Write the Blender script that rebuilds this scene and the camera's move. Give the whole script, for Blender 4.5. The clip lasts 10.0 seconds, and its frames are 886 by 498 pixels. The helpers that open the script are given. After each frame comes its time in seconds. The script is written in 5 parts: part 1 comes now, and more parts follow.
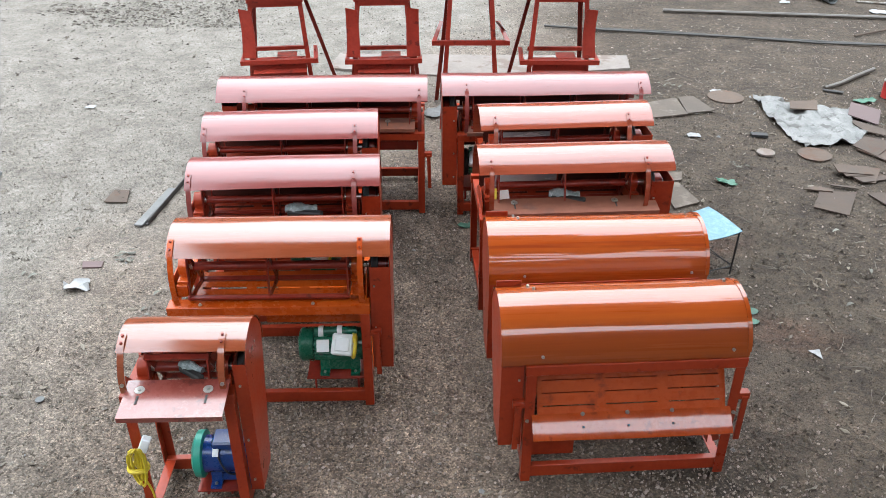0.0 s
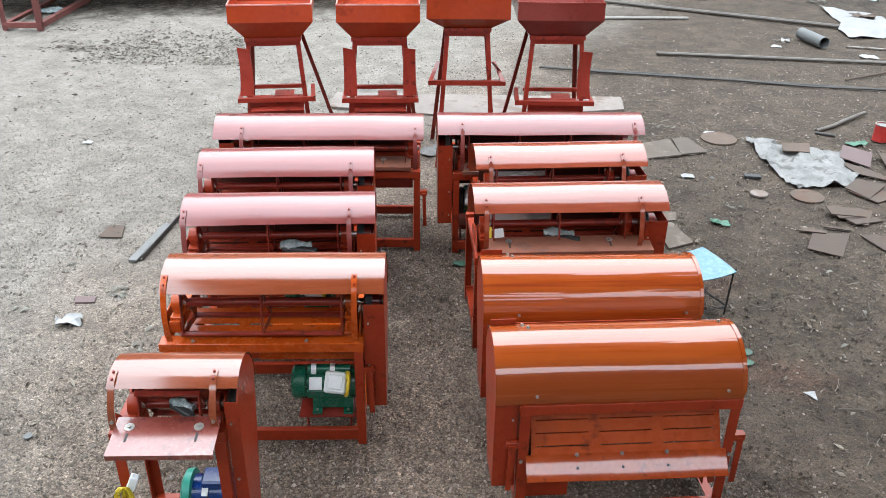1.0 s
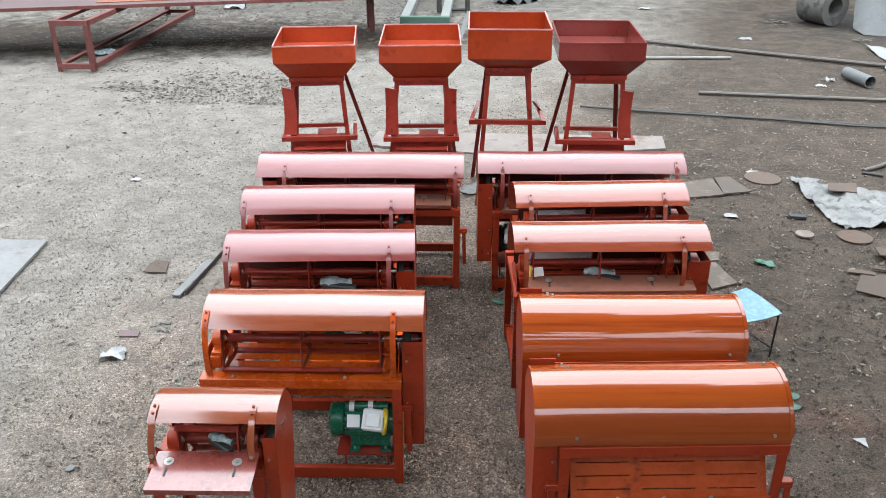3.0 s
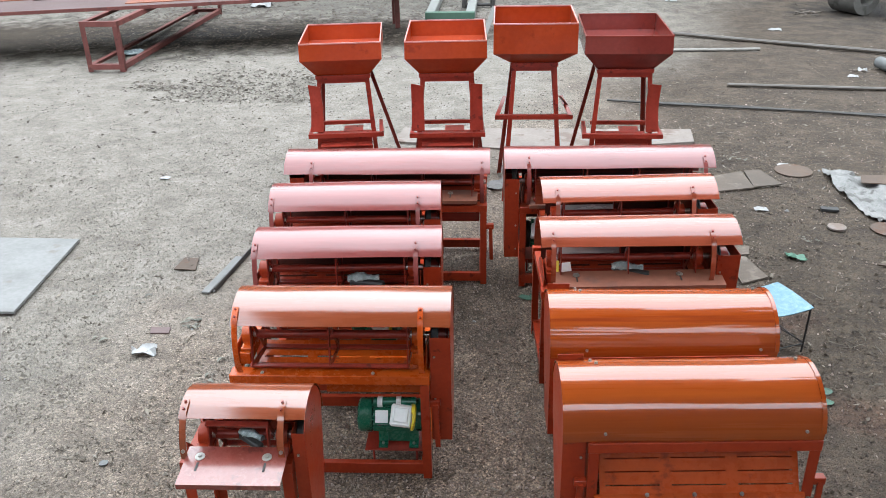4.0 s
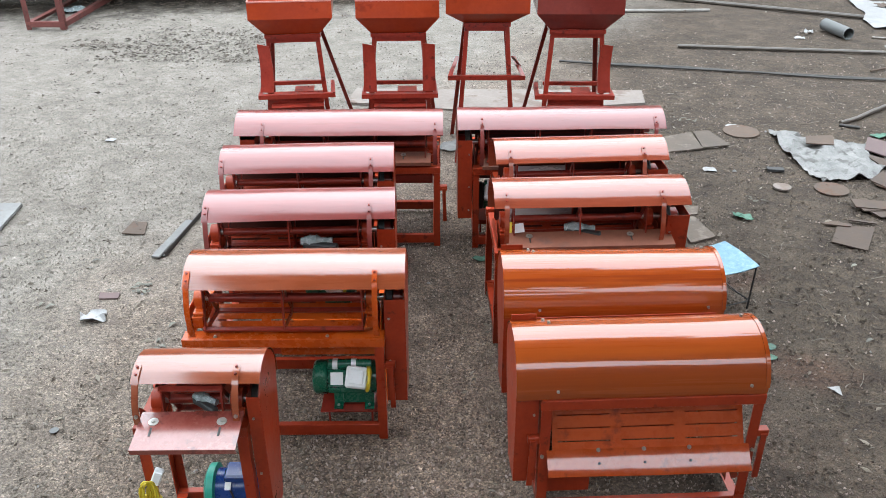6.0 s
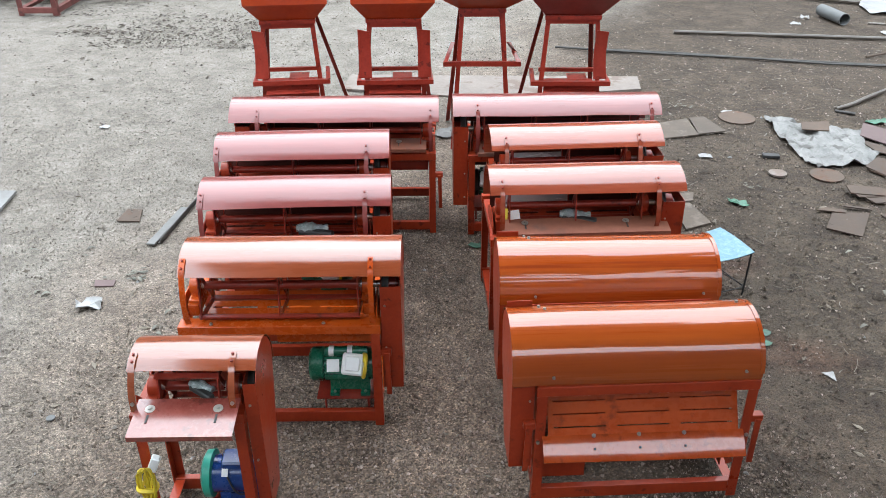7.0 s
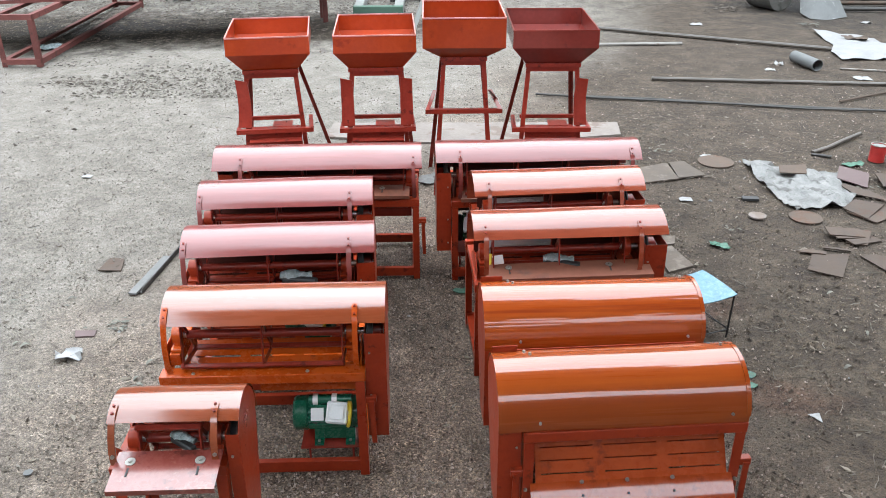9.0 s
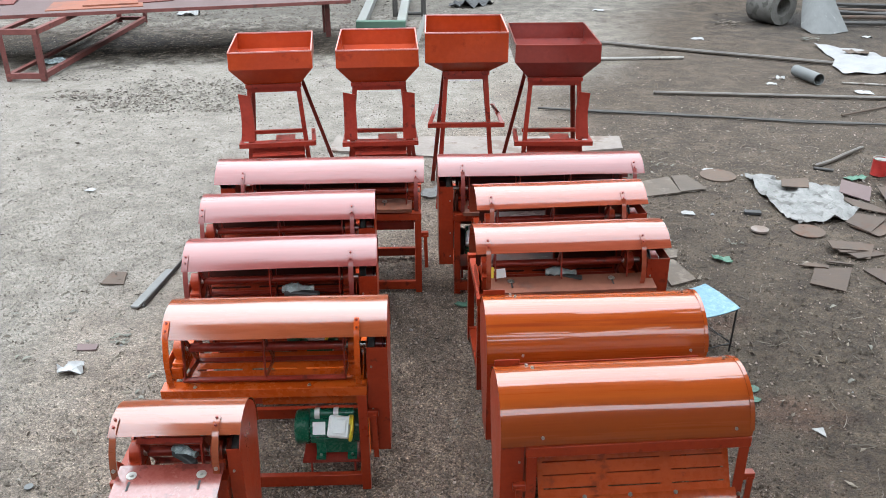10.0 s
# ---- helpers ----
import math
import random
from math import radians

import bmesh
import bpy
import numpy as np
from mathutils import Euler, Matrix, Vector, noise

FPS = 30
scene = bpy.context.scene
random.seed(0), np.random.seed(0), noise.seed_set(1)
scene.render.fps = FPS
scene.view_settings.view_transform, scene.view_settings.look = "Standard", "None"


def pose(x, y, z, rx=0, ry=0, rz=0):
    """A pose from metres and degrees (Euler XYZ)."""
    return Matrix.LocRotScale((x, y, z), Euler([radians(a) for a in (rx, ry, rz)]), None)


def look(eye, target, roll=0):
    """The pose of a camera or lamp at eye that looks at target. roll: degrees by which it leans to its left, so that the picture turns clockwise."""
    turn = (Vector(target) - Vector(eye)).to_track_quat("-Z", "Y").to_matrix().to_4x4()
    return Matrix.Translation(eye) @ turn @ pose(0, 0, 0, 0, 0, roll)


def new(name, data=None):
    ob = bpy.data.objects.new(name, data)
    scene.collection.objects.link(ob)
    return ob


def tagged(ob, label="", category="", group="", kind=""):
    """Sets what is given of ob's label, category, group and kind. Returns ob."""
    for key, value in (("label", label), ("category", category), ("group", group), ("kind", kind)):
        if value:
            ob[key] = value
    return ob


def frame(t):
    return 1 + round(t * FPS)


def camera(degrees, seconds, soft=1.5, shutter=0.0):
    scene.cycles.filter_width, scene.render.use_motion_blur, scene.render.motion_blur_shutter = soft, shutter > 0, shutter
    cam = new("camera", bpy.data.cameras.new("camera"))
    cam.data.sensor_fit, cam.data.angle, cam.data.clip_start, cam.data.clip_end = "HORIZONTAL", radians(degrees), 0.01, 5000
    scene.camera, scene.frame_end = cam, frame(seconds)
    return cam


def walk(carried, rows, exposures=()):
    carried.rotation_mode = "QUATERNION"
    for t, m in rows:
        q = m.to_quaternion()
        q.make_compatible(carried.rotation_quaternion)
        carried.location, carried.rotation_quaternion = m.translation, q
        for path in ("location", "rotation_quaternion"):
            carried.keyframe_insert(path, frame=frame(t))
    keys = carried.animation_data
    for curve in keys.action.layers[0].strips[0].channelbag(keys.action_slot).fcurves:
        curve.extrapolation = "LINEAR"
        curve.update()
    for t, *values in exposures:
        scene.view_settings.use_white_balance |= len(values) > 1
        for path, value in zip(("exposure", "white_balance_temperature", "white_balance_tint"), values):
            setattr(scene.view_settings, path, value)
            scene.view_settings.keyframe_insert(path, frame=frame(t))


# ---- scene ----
cam = camera(56.0, 10.0, soft=0.8, shutter=0.0)
EYE = (0.0, 0.0, 2.8)
# seconds, pitch, roll, yaw
PATH = [
    (0.0, 59.000, -0.000, 0.000),
    (0.5, 60.112, -0.476, -0.112),
    (1.0, 61.612, -0.618, -0.070),
    (1.5, 62.910, -0.616, -0.161),
    (2.0, 63.384, -0.601, -0.160),
    (2.5, 63.718, -0.567, 0.018),
    (3.0, 64.211, 0.160, 2.576),
    (3.2, 64.138, 0.824, 3.910),
    (4.3, 63.837, 1.415, 3.917),
    (4.5, 63.669, 1.149, 3.240),
    (5.0, 62.832, 0.552, 1.931),
    (5.5, 61.925, 0.330, 1.371),
    (7.0, 60.371, 0.211, 0.727),
    (7.5, 59.928, 0.086, 0.412),
    (8.0, 59.808, 0.040, -0.587),
    (8.5, 62.266, 0.229, -0.660),
    (9.0, 63.508, 0.273, -0.549),
    (9.5, 64.323, 0.299, -0.451),
    (10.0, 64.442, 0.316, -0.399),
]
walk(cam, [(t, pose(*EYE, rx, ry, rz)) for t, rx, ry, rz in PATH],
     exposures=[(0.0, 1.24), (2.5, 1.18), (5.0, 1.13), (7.0, 1.16), (8.5, 1.20), (10.0, 1.16)])

# ---- light ----
SUN_ELEVATION, SUN_TURN = 50.0, -6.0
world = bpy.data.worlds.new("world")
scene.world = world
world.use_nodes = True
wn, wl = world.node_tree.nodes, world.node_tree.links
sky = wn.new("ShaderNodeTexSky")
sky.sky_type, sky.sun_disc = "NISHITA", False
sky.sun_elevation, sky.sun_rotation = radians(SUN_ELEVATION), radians(SUN_TURN)
sky.air_density, sky.dust_density, sky.ozone_density = 1.5, 8.0, 1.0
hue = wn.new("ShaderNodeHueSaturation")
hue.inputs["Saturation"].default_value = 0.08
wl.new(sky.outputs[0], hue.inputs["Color"])
cloud = wn.new("ShaderNodeMix")
cloud.data_type = "RGBA"
cloud.inputs[0].default_value = 0.92
cloud.inputs[7].default_value = (12.1, 13.7, 15.3, 1)
wl.new(hue.outputs[0], cloud.inputs[6])
# an overcast sky is brighter overhead than near the horizon
place_, height, lum = wn.new("ShaderNodeTexCoord"), wn.new("ShaderNodeSeparateXYZ"), wn.new("ShaderNodeMapRange")
wl.new(place_.outputs["Generated"], height.inputs[0])
wl.new(height.outputs["Z"], lum.inputs[0])
lum.inputs[3].default_value, lum.inputs[4].default_value = 0.36, 1.5
scale_ = wn.new("ShaderNodeVectorMath")
scale_.operation = "SCALE"
wl.new(cloud.outputs[2], scale_.inputs[0])
wl.new(lum.outputs[0], scale_.inputs["Scale"])
wl.new(scale_.outputs[0], wn["Background"].inputs["Color"])
wn["Background"].inputs["Strength"].default_value = 0.15
sun = new("sun", bpy.data.lights.new("sun", "SUN"))
sun.data.energy, sun.data.angle, sun.data.color = 0.6, radians(70), (0.97, 0.985, 1.0)
sun.matrix_world = look((30 * math.sin(radians(SUN_TURN)) / math.tan(radians(SUN_ELEVATION)),
                         30 * math.cos(radians(SUN_TURN)) / math.tan(radians(SUN_ELEVATION)), 30), (0, 0, 0))


# ---- materials ----
def material(name, ramp, scale=8.0, rough=(0.5, 0.7), metal=0.0, bump=0.0, bump_scale=60.0, coat=0.0, detail=8.0,
             island=False, spots=None, stretch=(1, 1, 1), distort=0.0, vary=0.06, spec=0.5, coat_ior=1.5, coat_rough=0.12, ripple=None):
    """Two scales of noise between the colours of ramp; spots: (colour, scale, share) of stains or chips; ripple: (height, scale) of brush waves in the gloss coat."""
    m = bpy.data.materials.new(name)
    m.use_nodes = True
    n, l = m.node_tree.nodes, m.node_tree.links
    b = n["Principled BSDF"]
    tc, mp = n.new("ShaderNodeTexCoord"), n.new("ShaderNodeMapping")
    mp.inputs["Scale"].default_value = stretch
    l.new(tc.outputs["Object"], mp.inputs["Vector"])
    info = n.new("ShaderNodeObjectInfo")
    add = n.new("ShaderNodeVectorMath")
    add.operation = "MULTIPLY_ADD"
    l.new(info.outputs["Random"], add.inputs[0])
    add.inputs[1].default_value = (17, 31, 23)
    l.new(mp.outputs[0], add.inputs[2])

    def noise_at(s, d):
        t = n.new("ShaderNodeTexNoise")
        t.inputs["Scale"].default_value, t.inputs["Detail"].default_value = s, d
        t.inputs["Roughness"].default_value, t.inputs["Distortion"].default_value = 0.62, distort
        l.new(add.outputs[0], t.inputs["Vector"])
        return t
    big, fine = noise_at(scale, detail), noise_at(scale * 9, 4.0)
    mix = n.new("ShaderNodeMix")
    mix.data_type = "FLOAT"
    mix.inputs[0].default_value = 0.35
    l.new(big.outputs["Fac"], mix.inputs[2])
    l.new(fine.outputs["Fac"], mix.inputs[3])
    r = n.new("ShaderNodeValToRGB")
    r.color_ramp.elements[0].position, r.color_ramp.elements[1].position = 0.32, 0.68
    while len(r.color_ramp.elements) < len(ramp):
        r.color_ramp.elements.new(0.5)
    for i, c in enumerate(ramp):
        e = r.color_ramp.elements[i]
        e.position, e.color = 0.32 + 0.36 * i / max(1, len(ramp) - 1), (*c, 1)
    if island:
        g = n.new("ShaderNodeNewGeometry")
        l.new(g.outputs["Random Per Island"], r.inputs[0])
        for i, e in enumerate(r.color_ramp.elements):
            e.position = i / max(1, len(ramp) - 1)
    else:
        l.new(mix.outputs[0], r.inputs[0])
    out = r.outputs[0]
    if spots:
        t = noise_at(spots[1], 10.0)
        q = n.new("ShaderNodeValToRGB")
        q.color_ramp.elements[0].position, q.color_ramp.elements[1].position = 1 - spots[2] - 0.03, 1 - spots[2] + 0.03
        l.new(t.outputs["Fac"], q.inputs[0])
        k = n.new("ShaderNodeMix")
        k.data_type = "RGBA"
        l.new(q.outputs[0], k.inputs[0])
        l.new(out, k.inputs[6])
        k.inputs[7].default_value = (*spots[0], 1)
        out = k.outputs[2]
    if vary:
        h = n.new("ShaderNodeHueSaturation")
        w = n.new("ShaderNodeMapRange")
        w.inputs[3].default_value, w.inputs[4].default_value = 1 - vary * 2, 1 + vary * 2
        l.new(info.outputs["Random"], w.inputs[0])
        l.new(w.outputs[0], h.inputs["Value"])
        l.new(out, h.inputs["Color"])
        out = h.outputs[0]
    l.new(out, b.inputs["Base Color"])
    mr = n.new("ShaderNodeMapRange")
    mr.inputs[1].default_value, mr.inputs[2].default_value = 0.3, 0.7
    mr.inputs[3].default_value, mr.inputs[4].default_value = rough
    l.new(mix.outputs[0], mr.inputs[0])
    l.new(mr.outputs[0], b.inputs["Roughness"])
    b.inputs["Metallic"].default_value = metal
    b.inputs["Specular IOR Level"].default_value = spec
    if coat:
        b.inputs["Coat Weight"].default_value, b.inputs["Coat Roughness"].default_value = coat, coat_rough
        b.inputs["Coat IOR"].default_value = coat_ior
        if ripple:
            t = noise_at(ripple[1], 1.5)
            p = n.new("ShaderNodeBump")
            p.inputs["Strength"].default_value, p.inputs["Distance"].default_value = ripple[0], 0.01
            l.new(t.outputs["Fac"], p.inputs["Height"])
            l.new(p.outputs[0], b.inputs["Coat Normal"])
    if bump:
        t = noise_at(bump_scale, 6.0)
        p = n.new("ShaderNodeBump")
        p.inputs["Strength"].default_value, p.inputs["Distance"].default_value = bump, 0.01
        l.new(t.outputs["Fac"], p.inputs["Height"])
        l.new(p.outputs[0], b.inputs["Normal"])
    return m


RED = material("red_oxide_paint", [(0.205, 0.0197, 0.00656), (0.254, 0.0279, 0.00902), (0.303, 0.0377, 0.0115)], 5, (0.24, 0.42), bump=0.05, bump_scale=25,
               spots=((0.123, 0.0156, 0.00656), 12, 0.36), coat=0.12, spec=0.2)
ORANGE = material("fresh_orange_paint", [(0.245, 0.037, 0.005), (0.295, 0.051, 0.007), (0.35, 0.070, 0.010)], 5, (0.2, 0.36), bump=0.15, bump_scale=30,
                  stretch=(0.03, 1, 1), spots=((0.21, 0.028, 0.006), 9, 0.36), coat=1.0, coat_ior=1.63, coat_rough=0.045, spec=0.1, ripple=(0.35, 26))
VIVID = material("vivid_orange_paint", [(0.342, 0.0427, 0.00475), (0.408, 0.0589, 0.0057), (0.465, 0.0779, 0.0076)], 5, (0.2, 0.36), bump=0.04, bump_scale=20,
                 spots=((0.218, 0.0314, 0.0076), 14, 0.34), coat=0.3, spec=0.2)
COVER = material("rose_red_paint", [(0.125, 0.023, 0.020), (0.155, 0.031, 0.027), (0.19, 0.041, 0.036)], 5, (0.22, 0.4), bump=0.1, bump_scale=16,
                 stretch=(0.10, 1, 1), spots=((0.14, 0.024, 0.016), 7, 0.36), coat=1.0, coat_ior=1.59, coat_rough=0.22, spec=0.1, ripple=(0.25, 14))
COVER_ORANGE = material("orange_red_paint", [(0.17, 0.030, 0.012), (0.205, 0.041, 0.019), (0.245, 0.053, 0.026)], 5, (0.2, 0.36), bump=0.1, bump_scale=16,
                        stretch=(0.10, 1, 1), spots=((0.21, 0.030, 0.007), 7, 0.34), coat=1.0, coat_ior=1.64, coat_rough=0.11, spec=0.1, ripple=(0.25, 14))
COVER_PALE = material("glossy_orange_red_paint", [(0.17, 0.032, 0.010), (0.205, 0.043, 0.014), (0.25, 0.056, 0.020)], 5, (0.2, 0.36), bump=0.1, bump_scale=16,
                      stretch=(0.10, 1, 1), spots=((0.15, 0.026, 0.008), 7, 0.34), coat=1.0, coat_ior=1.74, coat_rough=0.13, spec=0.1, ripple=(0.25, 14))
TRAY = material("glossy_red_orange_paint", [(0.27, 0.034, 0.006), (0.33, 0.046, 0.008), (0.39, 0.060, 0.011)], 5, (0.2, 0.36), bump=0.1, bump_scale=16,
                spots=((0.2, 0.026, 0.006), 9, 0.38), coat=1.0, coat_ior=1.66, coat_rough=0.1, spec=0.1, ripple=(0.10, 8))
TABLETOP = material("mottled_mauve_paint", [(0.145, 0.0311, 0.0228), (0.196, 0.0476, 0.0373), (0.16, 0.03, 0.0207), (0.239, 0.0828, 0.0683)], 7, (0.2, 0.45), bump=0.06, bump_scale=12,
                    spots=((0.0927, 0.0196, 0.0155), 9, 0.40), coat=1.0, coat_ior=1.7, coat_rough=0.16, spec=0.1)
# near-black red: the shade inside the drum housings is put into this colour
INNER = material("shade_toned_inner_sheet", [(0.035, 0.009, 0.007), (0.055, 0.013, 0.009), (0.085, 0.018, 0.012)], 6, (0.4, 0.6), bump=0.1, spec=0.3)
MAROON = material("dark_maroon_paint", [(0.15, 0.016, 0.010), (0.20, 0.022, 0.013), (0.25, 0.030, 0.018)], 6, (0.24, 0.42), bump=0.05, coat=0.5, coat_ior=1.42, spec=0.15, spots=((0.10, 0.013, 0.009), 9, 0.38))
HOPRED = material("bright_red_paint", [(0.235, 0.024, 0.006), (0.275, 0.031, 0.007), (0.32, 0.041, 0.010)], 3, (0.26, 0.42), bump=0.05, spots=((0.20, 0.021, 0.006), 5, 0.36), coat=0.6, coat_ior=1.58, coat_rough=0.14, spec=0.08)
OXBLOOD = material("oxblood_paint", [(0.13, 0.017, 0.012), (0.16, 0.022, 0.016), (0.19, 0.029, 0.022)], 3, (0.26, 0.42), bump=0.05, spots=((0.11, 0.015, 0.012), 5, 0.36), coat=0.8, coat_ior=1.65, coat_rough=0.14, spec=0.1)
CANRED = material("deep_red_enamel", [(0.24, 0.016, 0.014), (0.31, 0.022, 0.018), (0.37, 0.035, 0.03)], 12, (0.25, 0.4), spots=((0.2, 0.15, 0.13), 14, 0.32))
STEEL = material("bare_steel", [(0.35, 0.34, 0.33), (0.55, 0.54, 0.52)], 20, (0.2, 0.4), metal=1.0, vary=0)
ZINC = material("zinc_bolt", [(0.3, 0.288, 0.264), (0.42, 0.408, 0.372)], 30, (0.25, 0.4), metal=0.8, vary=0)
LINER = material("bright_sheet_liner", [(0.45, 0.46, 0.46), (0.62, 0.63, 0.63)], 9, (0.15, 0.35), metal=0.35, vary=0, stretch=(0.2, 1, 1))
BLACK = material("black_rubber", [(0.012, 0.012, 0.012), (0.03, 0.03, 0.03)], 20, (0.5, 0.7), vary=0)
DARKIRON = material("dark_iron", [(0.0195, 0.0182, 0.0169), (0.0455, 0.039, 0.0338)], 12, (0.5, 0.75), bump=0.1)
RUST = material("rusty_plate", [(0.038, 0.0238, 0.0157), (0.0583, 0.0375, 0.0252), (0.0793, 0.0522, 0.0355)], 6, (0.7, 0.9), bump=0.15, bump_scale=30,
                spots=((0.0637, 0.0304, 0.0165), 7, 0.4), vary=0.12)
GREEN = material("green_motor_paint", [(0.0034, 0.0723, 0.0399), (0.0068, 0.102, 0.0578)], 10, (0.2, 0.34), bump=0.05, vary=0.02, coat=0.5, spec=0.3)
TEAL = material("teal_fan_cover", [(0.012, 0.24, 0.17), (0.02, 0.29, 0.21)], 10, (0.3, 0.45), vary=0.02)
BLUE = material("blue_motor_paint", [(0.0035, 0.028, 0.14), (0.0056, 0.042, 0.196)], 10, (0.2, 0.34), bump=0.05, vary=0.02, coat=0.4, spec=0.3)
WHITE = material("white_plastic", [(0.62, 0.63, 0.62), (0.72, 0.73, 0.72)], 14, (0.35, 0.5), vary=0.02)
PLASTIC = material("clear_plastic_wrap", [(0.13, 0.16, 0.16), (0.22, 0.26, 0.26), (0.42, 0.46, 0.46)], 25, (0.15, 0.35), bump=0.3, vary=0)
YELLOW = material("yellow_cable", [(0.5, 0.37, 0.015), (0.6, 0.46, 0.03)], 10, (0.4, 0.5), vary=0)
PAPER = material("white_sack", [(0.0537, 0.0505, 0.0458), (0.107, 0.104, 0.0965), (0.152, 0.146, 0.137), (0.215, 0.205, 0.189)], 7, (0.5, 0.75), bump=0.6, bump_scale=14, spots=((0.0537, 0.0493, 0.0437), 5, 0.42))
CLEAN = material("clean_white_sheet", [(0.144, 0.14, 0.136), (0.192, 0.188, 0.183), (0.234, 0.23, 0.225)], 4, (0.6, 0.8), bump=0.2, bump_scale=10)
BOARD = material("grey_cement_board", [(0.105, 0.102, 0.096), (0.14, 0.137, 0.13), (0.18, 0.177, 0.17)], 3, (0.8, 0.95), bump=0.2, bump_scale=30, spots=((0.12, 0.105, 0.092), 4, 0.4))
SLATE = material("grey_brown_board", [(0.0482, 0.0349, 0.0254), (0.0701, 0.0524, 0.0388), (0.0964, 0.0729, 0.055)], 4, (0.75, 0.9), bump=0.15, bump_scale=30, spots=((0.114, 0.0893, 0.0697), 5, 0.4))
CONCRETE = material("pale_concrete", [(0.114, 0.0936, 0.08), (0.16, 0.133, 0.115), (0.206, 0.175, 0.152)], 3, (0.8, 0.95), bump=0.2, bump_scale=30,
                    spots=((0.118, 0.0858, 0.0682), 4, 0.44))
BLUETOP = material("blue_speckled_top", [(0.045, 0.125, 0.18), (0.095, 0.205, 0.265), (0.20, 0.31, 0.36)], 30, (0.4, 0.6), bump=0.1, vary=0)
LEAFGREEN = material("leaf_green", [(0.0084, 0.051, 0.027), (0.021, 0.078, 0.045), (0.042, 0.102, 0.072)], 14, (0.45, 0.6), bump=0.3, bump_scale=12, vary=0.1)
GALV = material("galvanised_sheet", [(0.0735, 0.0756, 0.0735), (0.105, 0.107, 0.104)], 8, (0.55, 0.7), metal=0.0, bump=0.1, vary=0.05)
OLIVE = material("faded_green_beam", [(0.035, 0.075, 0.05), (0.055, 0.1, 0.07)], 8, (0.6, 0.8), bump=0.1)
PALEROD = material("worn_steel_bar", [(0.13, 0.115, 0.098), (0.19, 0.172, 0.15), (0.25, 0.235, 0.21)], 5, (0.45, 0.65), bump=0.1, spots=((0.10, 0.07, 0.05), 5, 0.4))
BROWNROD = material("brown_steel_pipe", [(0.0413, 0.0323, 0.0255), (0.0638, 0.0518, 0.042), (0.0975, 0.084, 0.0705)], 5, (0.3, 0.5), bump=0.1)
PALE = material("weathered_beam", [(0.138, 0.138, 0.126), (0.192, 0.192, 0.177)], 8, (0.7, 0.85), bump=0.1)
PRIMER = material("primer_plate", [(0.0788, 0.0495, 0.0465), (0.101, 0.0675, 0.0638), (0.124, 0.0863, 0.0825)], 3, (0.5, 0.7), bump=0.05, spec=0.3)
DULLRED = material("dull_red_primer", [(0.08, 0.024, 0.02), (0.112, 0.0344, 0.0288), (0.144, 0.048, 0.04)], 5, (0.55, 0.75), bump=0.05, spec=0.3, spots=((0.064, 0.024, 0.02), 7, 0.4))
PRIMED = material("salmon_primed_sheet", [(0.15, 0.052, 0.032), (0.19, 0.07, 0.043), (0.23, 0.09, 0.058)], 3, (0.5, 0.7), bump=0.04, spec=0.3, spots=((0.13, 0.06, 0.045), 2, 0.42))
RIM = material("worn_pink_edge", [(0.30, 0.08, 0.06), (0.42, 0.17, 0.145), (0.50, 0.27, 0.25)], 9, (0.35, 0.5), vary=0.03)
CHIP = material("dirty_white_chip", [(0.15, 0.146, 0.139), (0.224, 0.221, 0.214), (0.272, 0.269, 0.262)], 14, (0.6, 0.8), bump=0.2, bump_scale=20)
STONE = material("grey_brown_stone", [(0.055, 0.05, 0.043), (0.09, 0.083, 0.073), (0.125, 0.117, 0.105)], 5, (0.8, 0.95), bump=0.4, bump_scale=20, spots=((0.05, 0.045, 0.038), 6, 0.42))
TORN = material("stained_grey_sheet", [(0.042, 0.042, 0.0396), (0.063, 0.063, 0.06), (0.084, 0.084, 0.081)], 6, (0.5, 0.7), bump=0.15, stretch=(1, 1, 0.2), spots=((0.132, 0.132, 0.126), 9, 0.36))


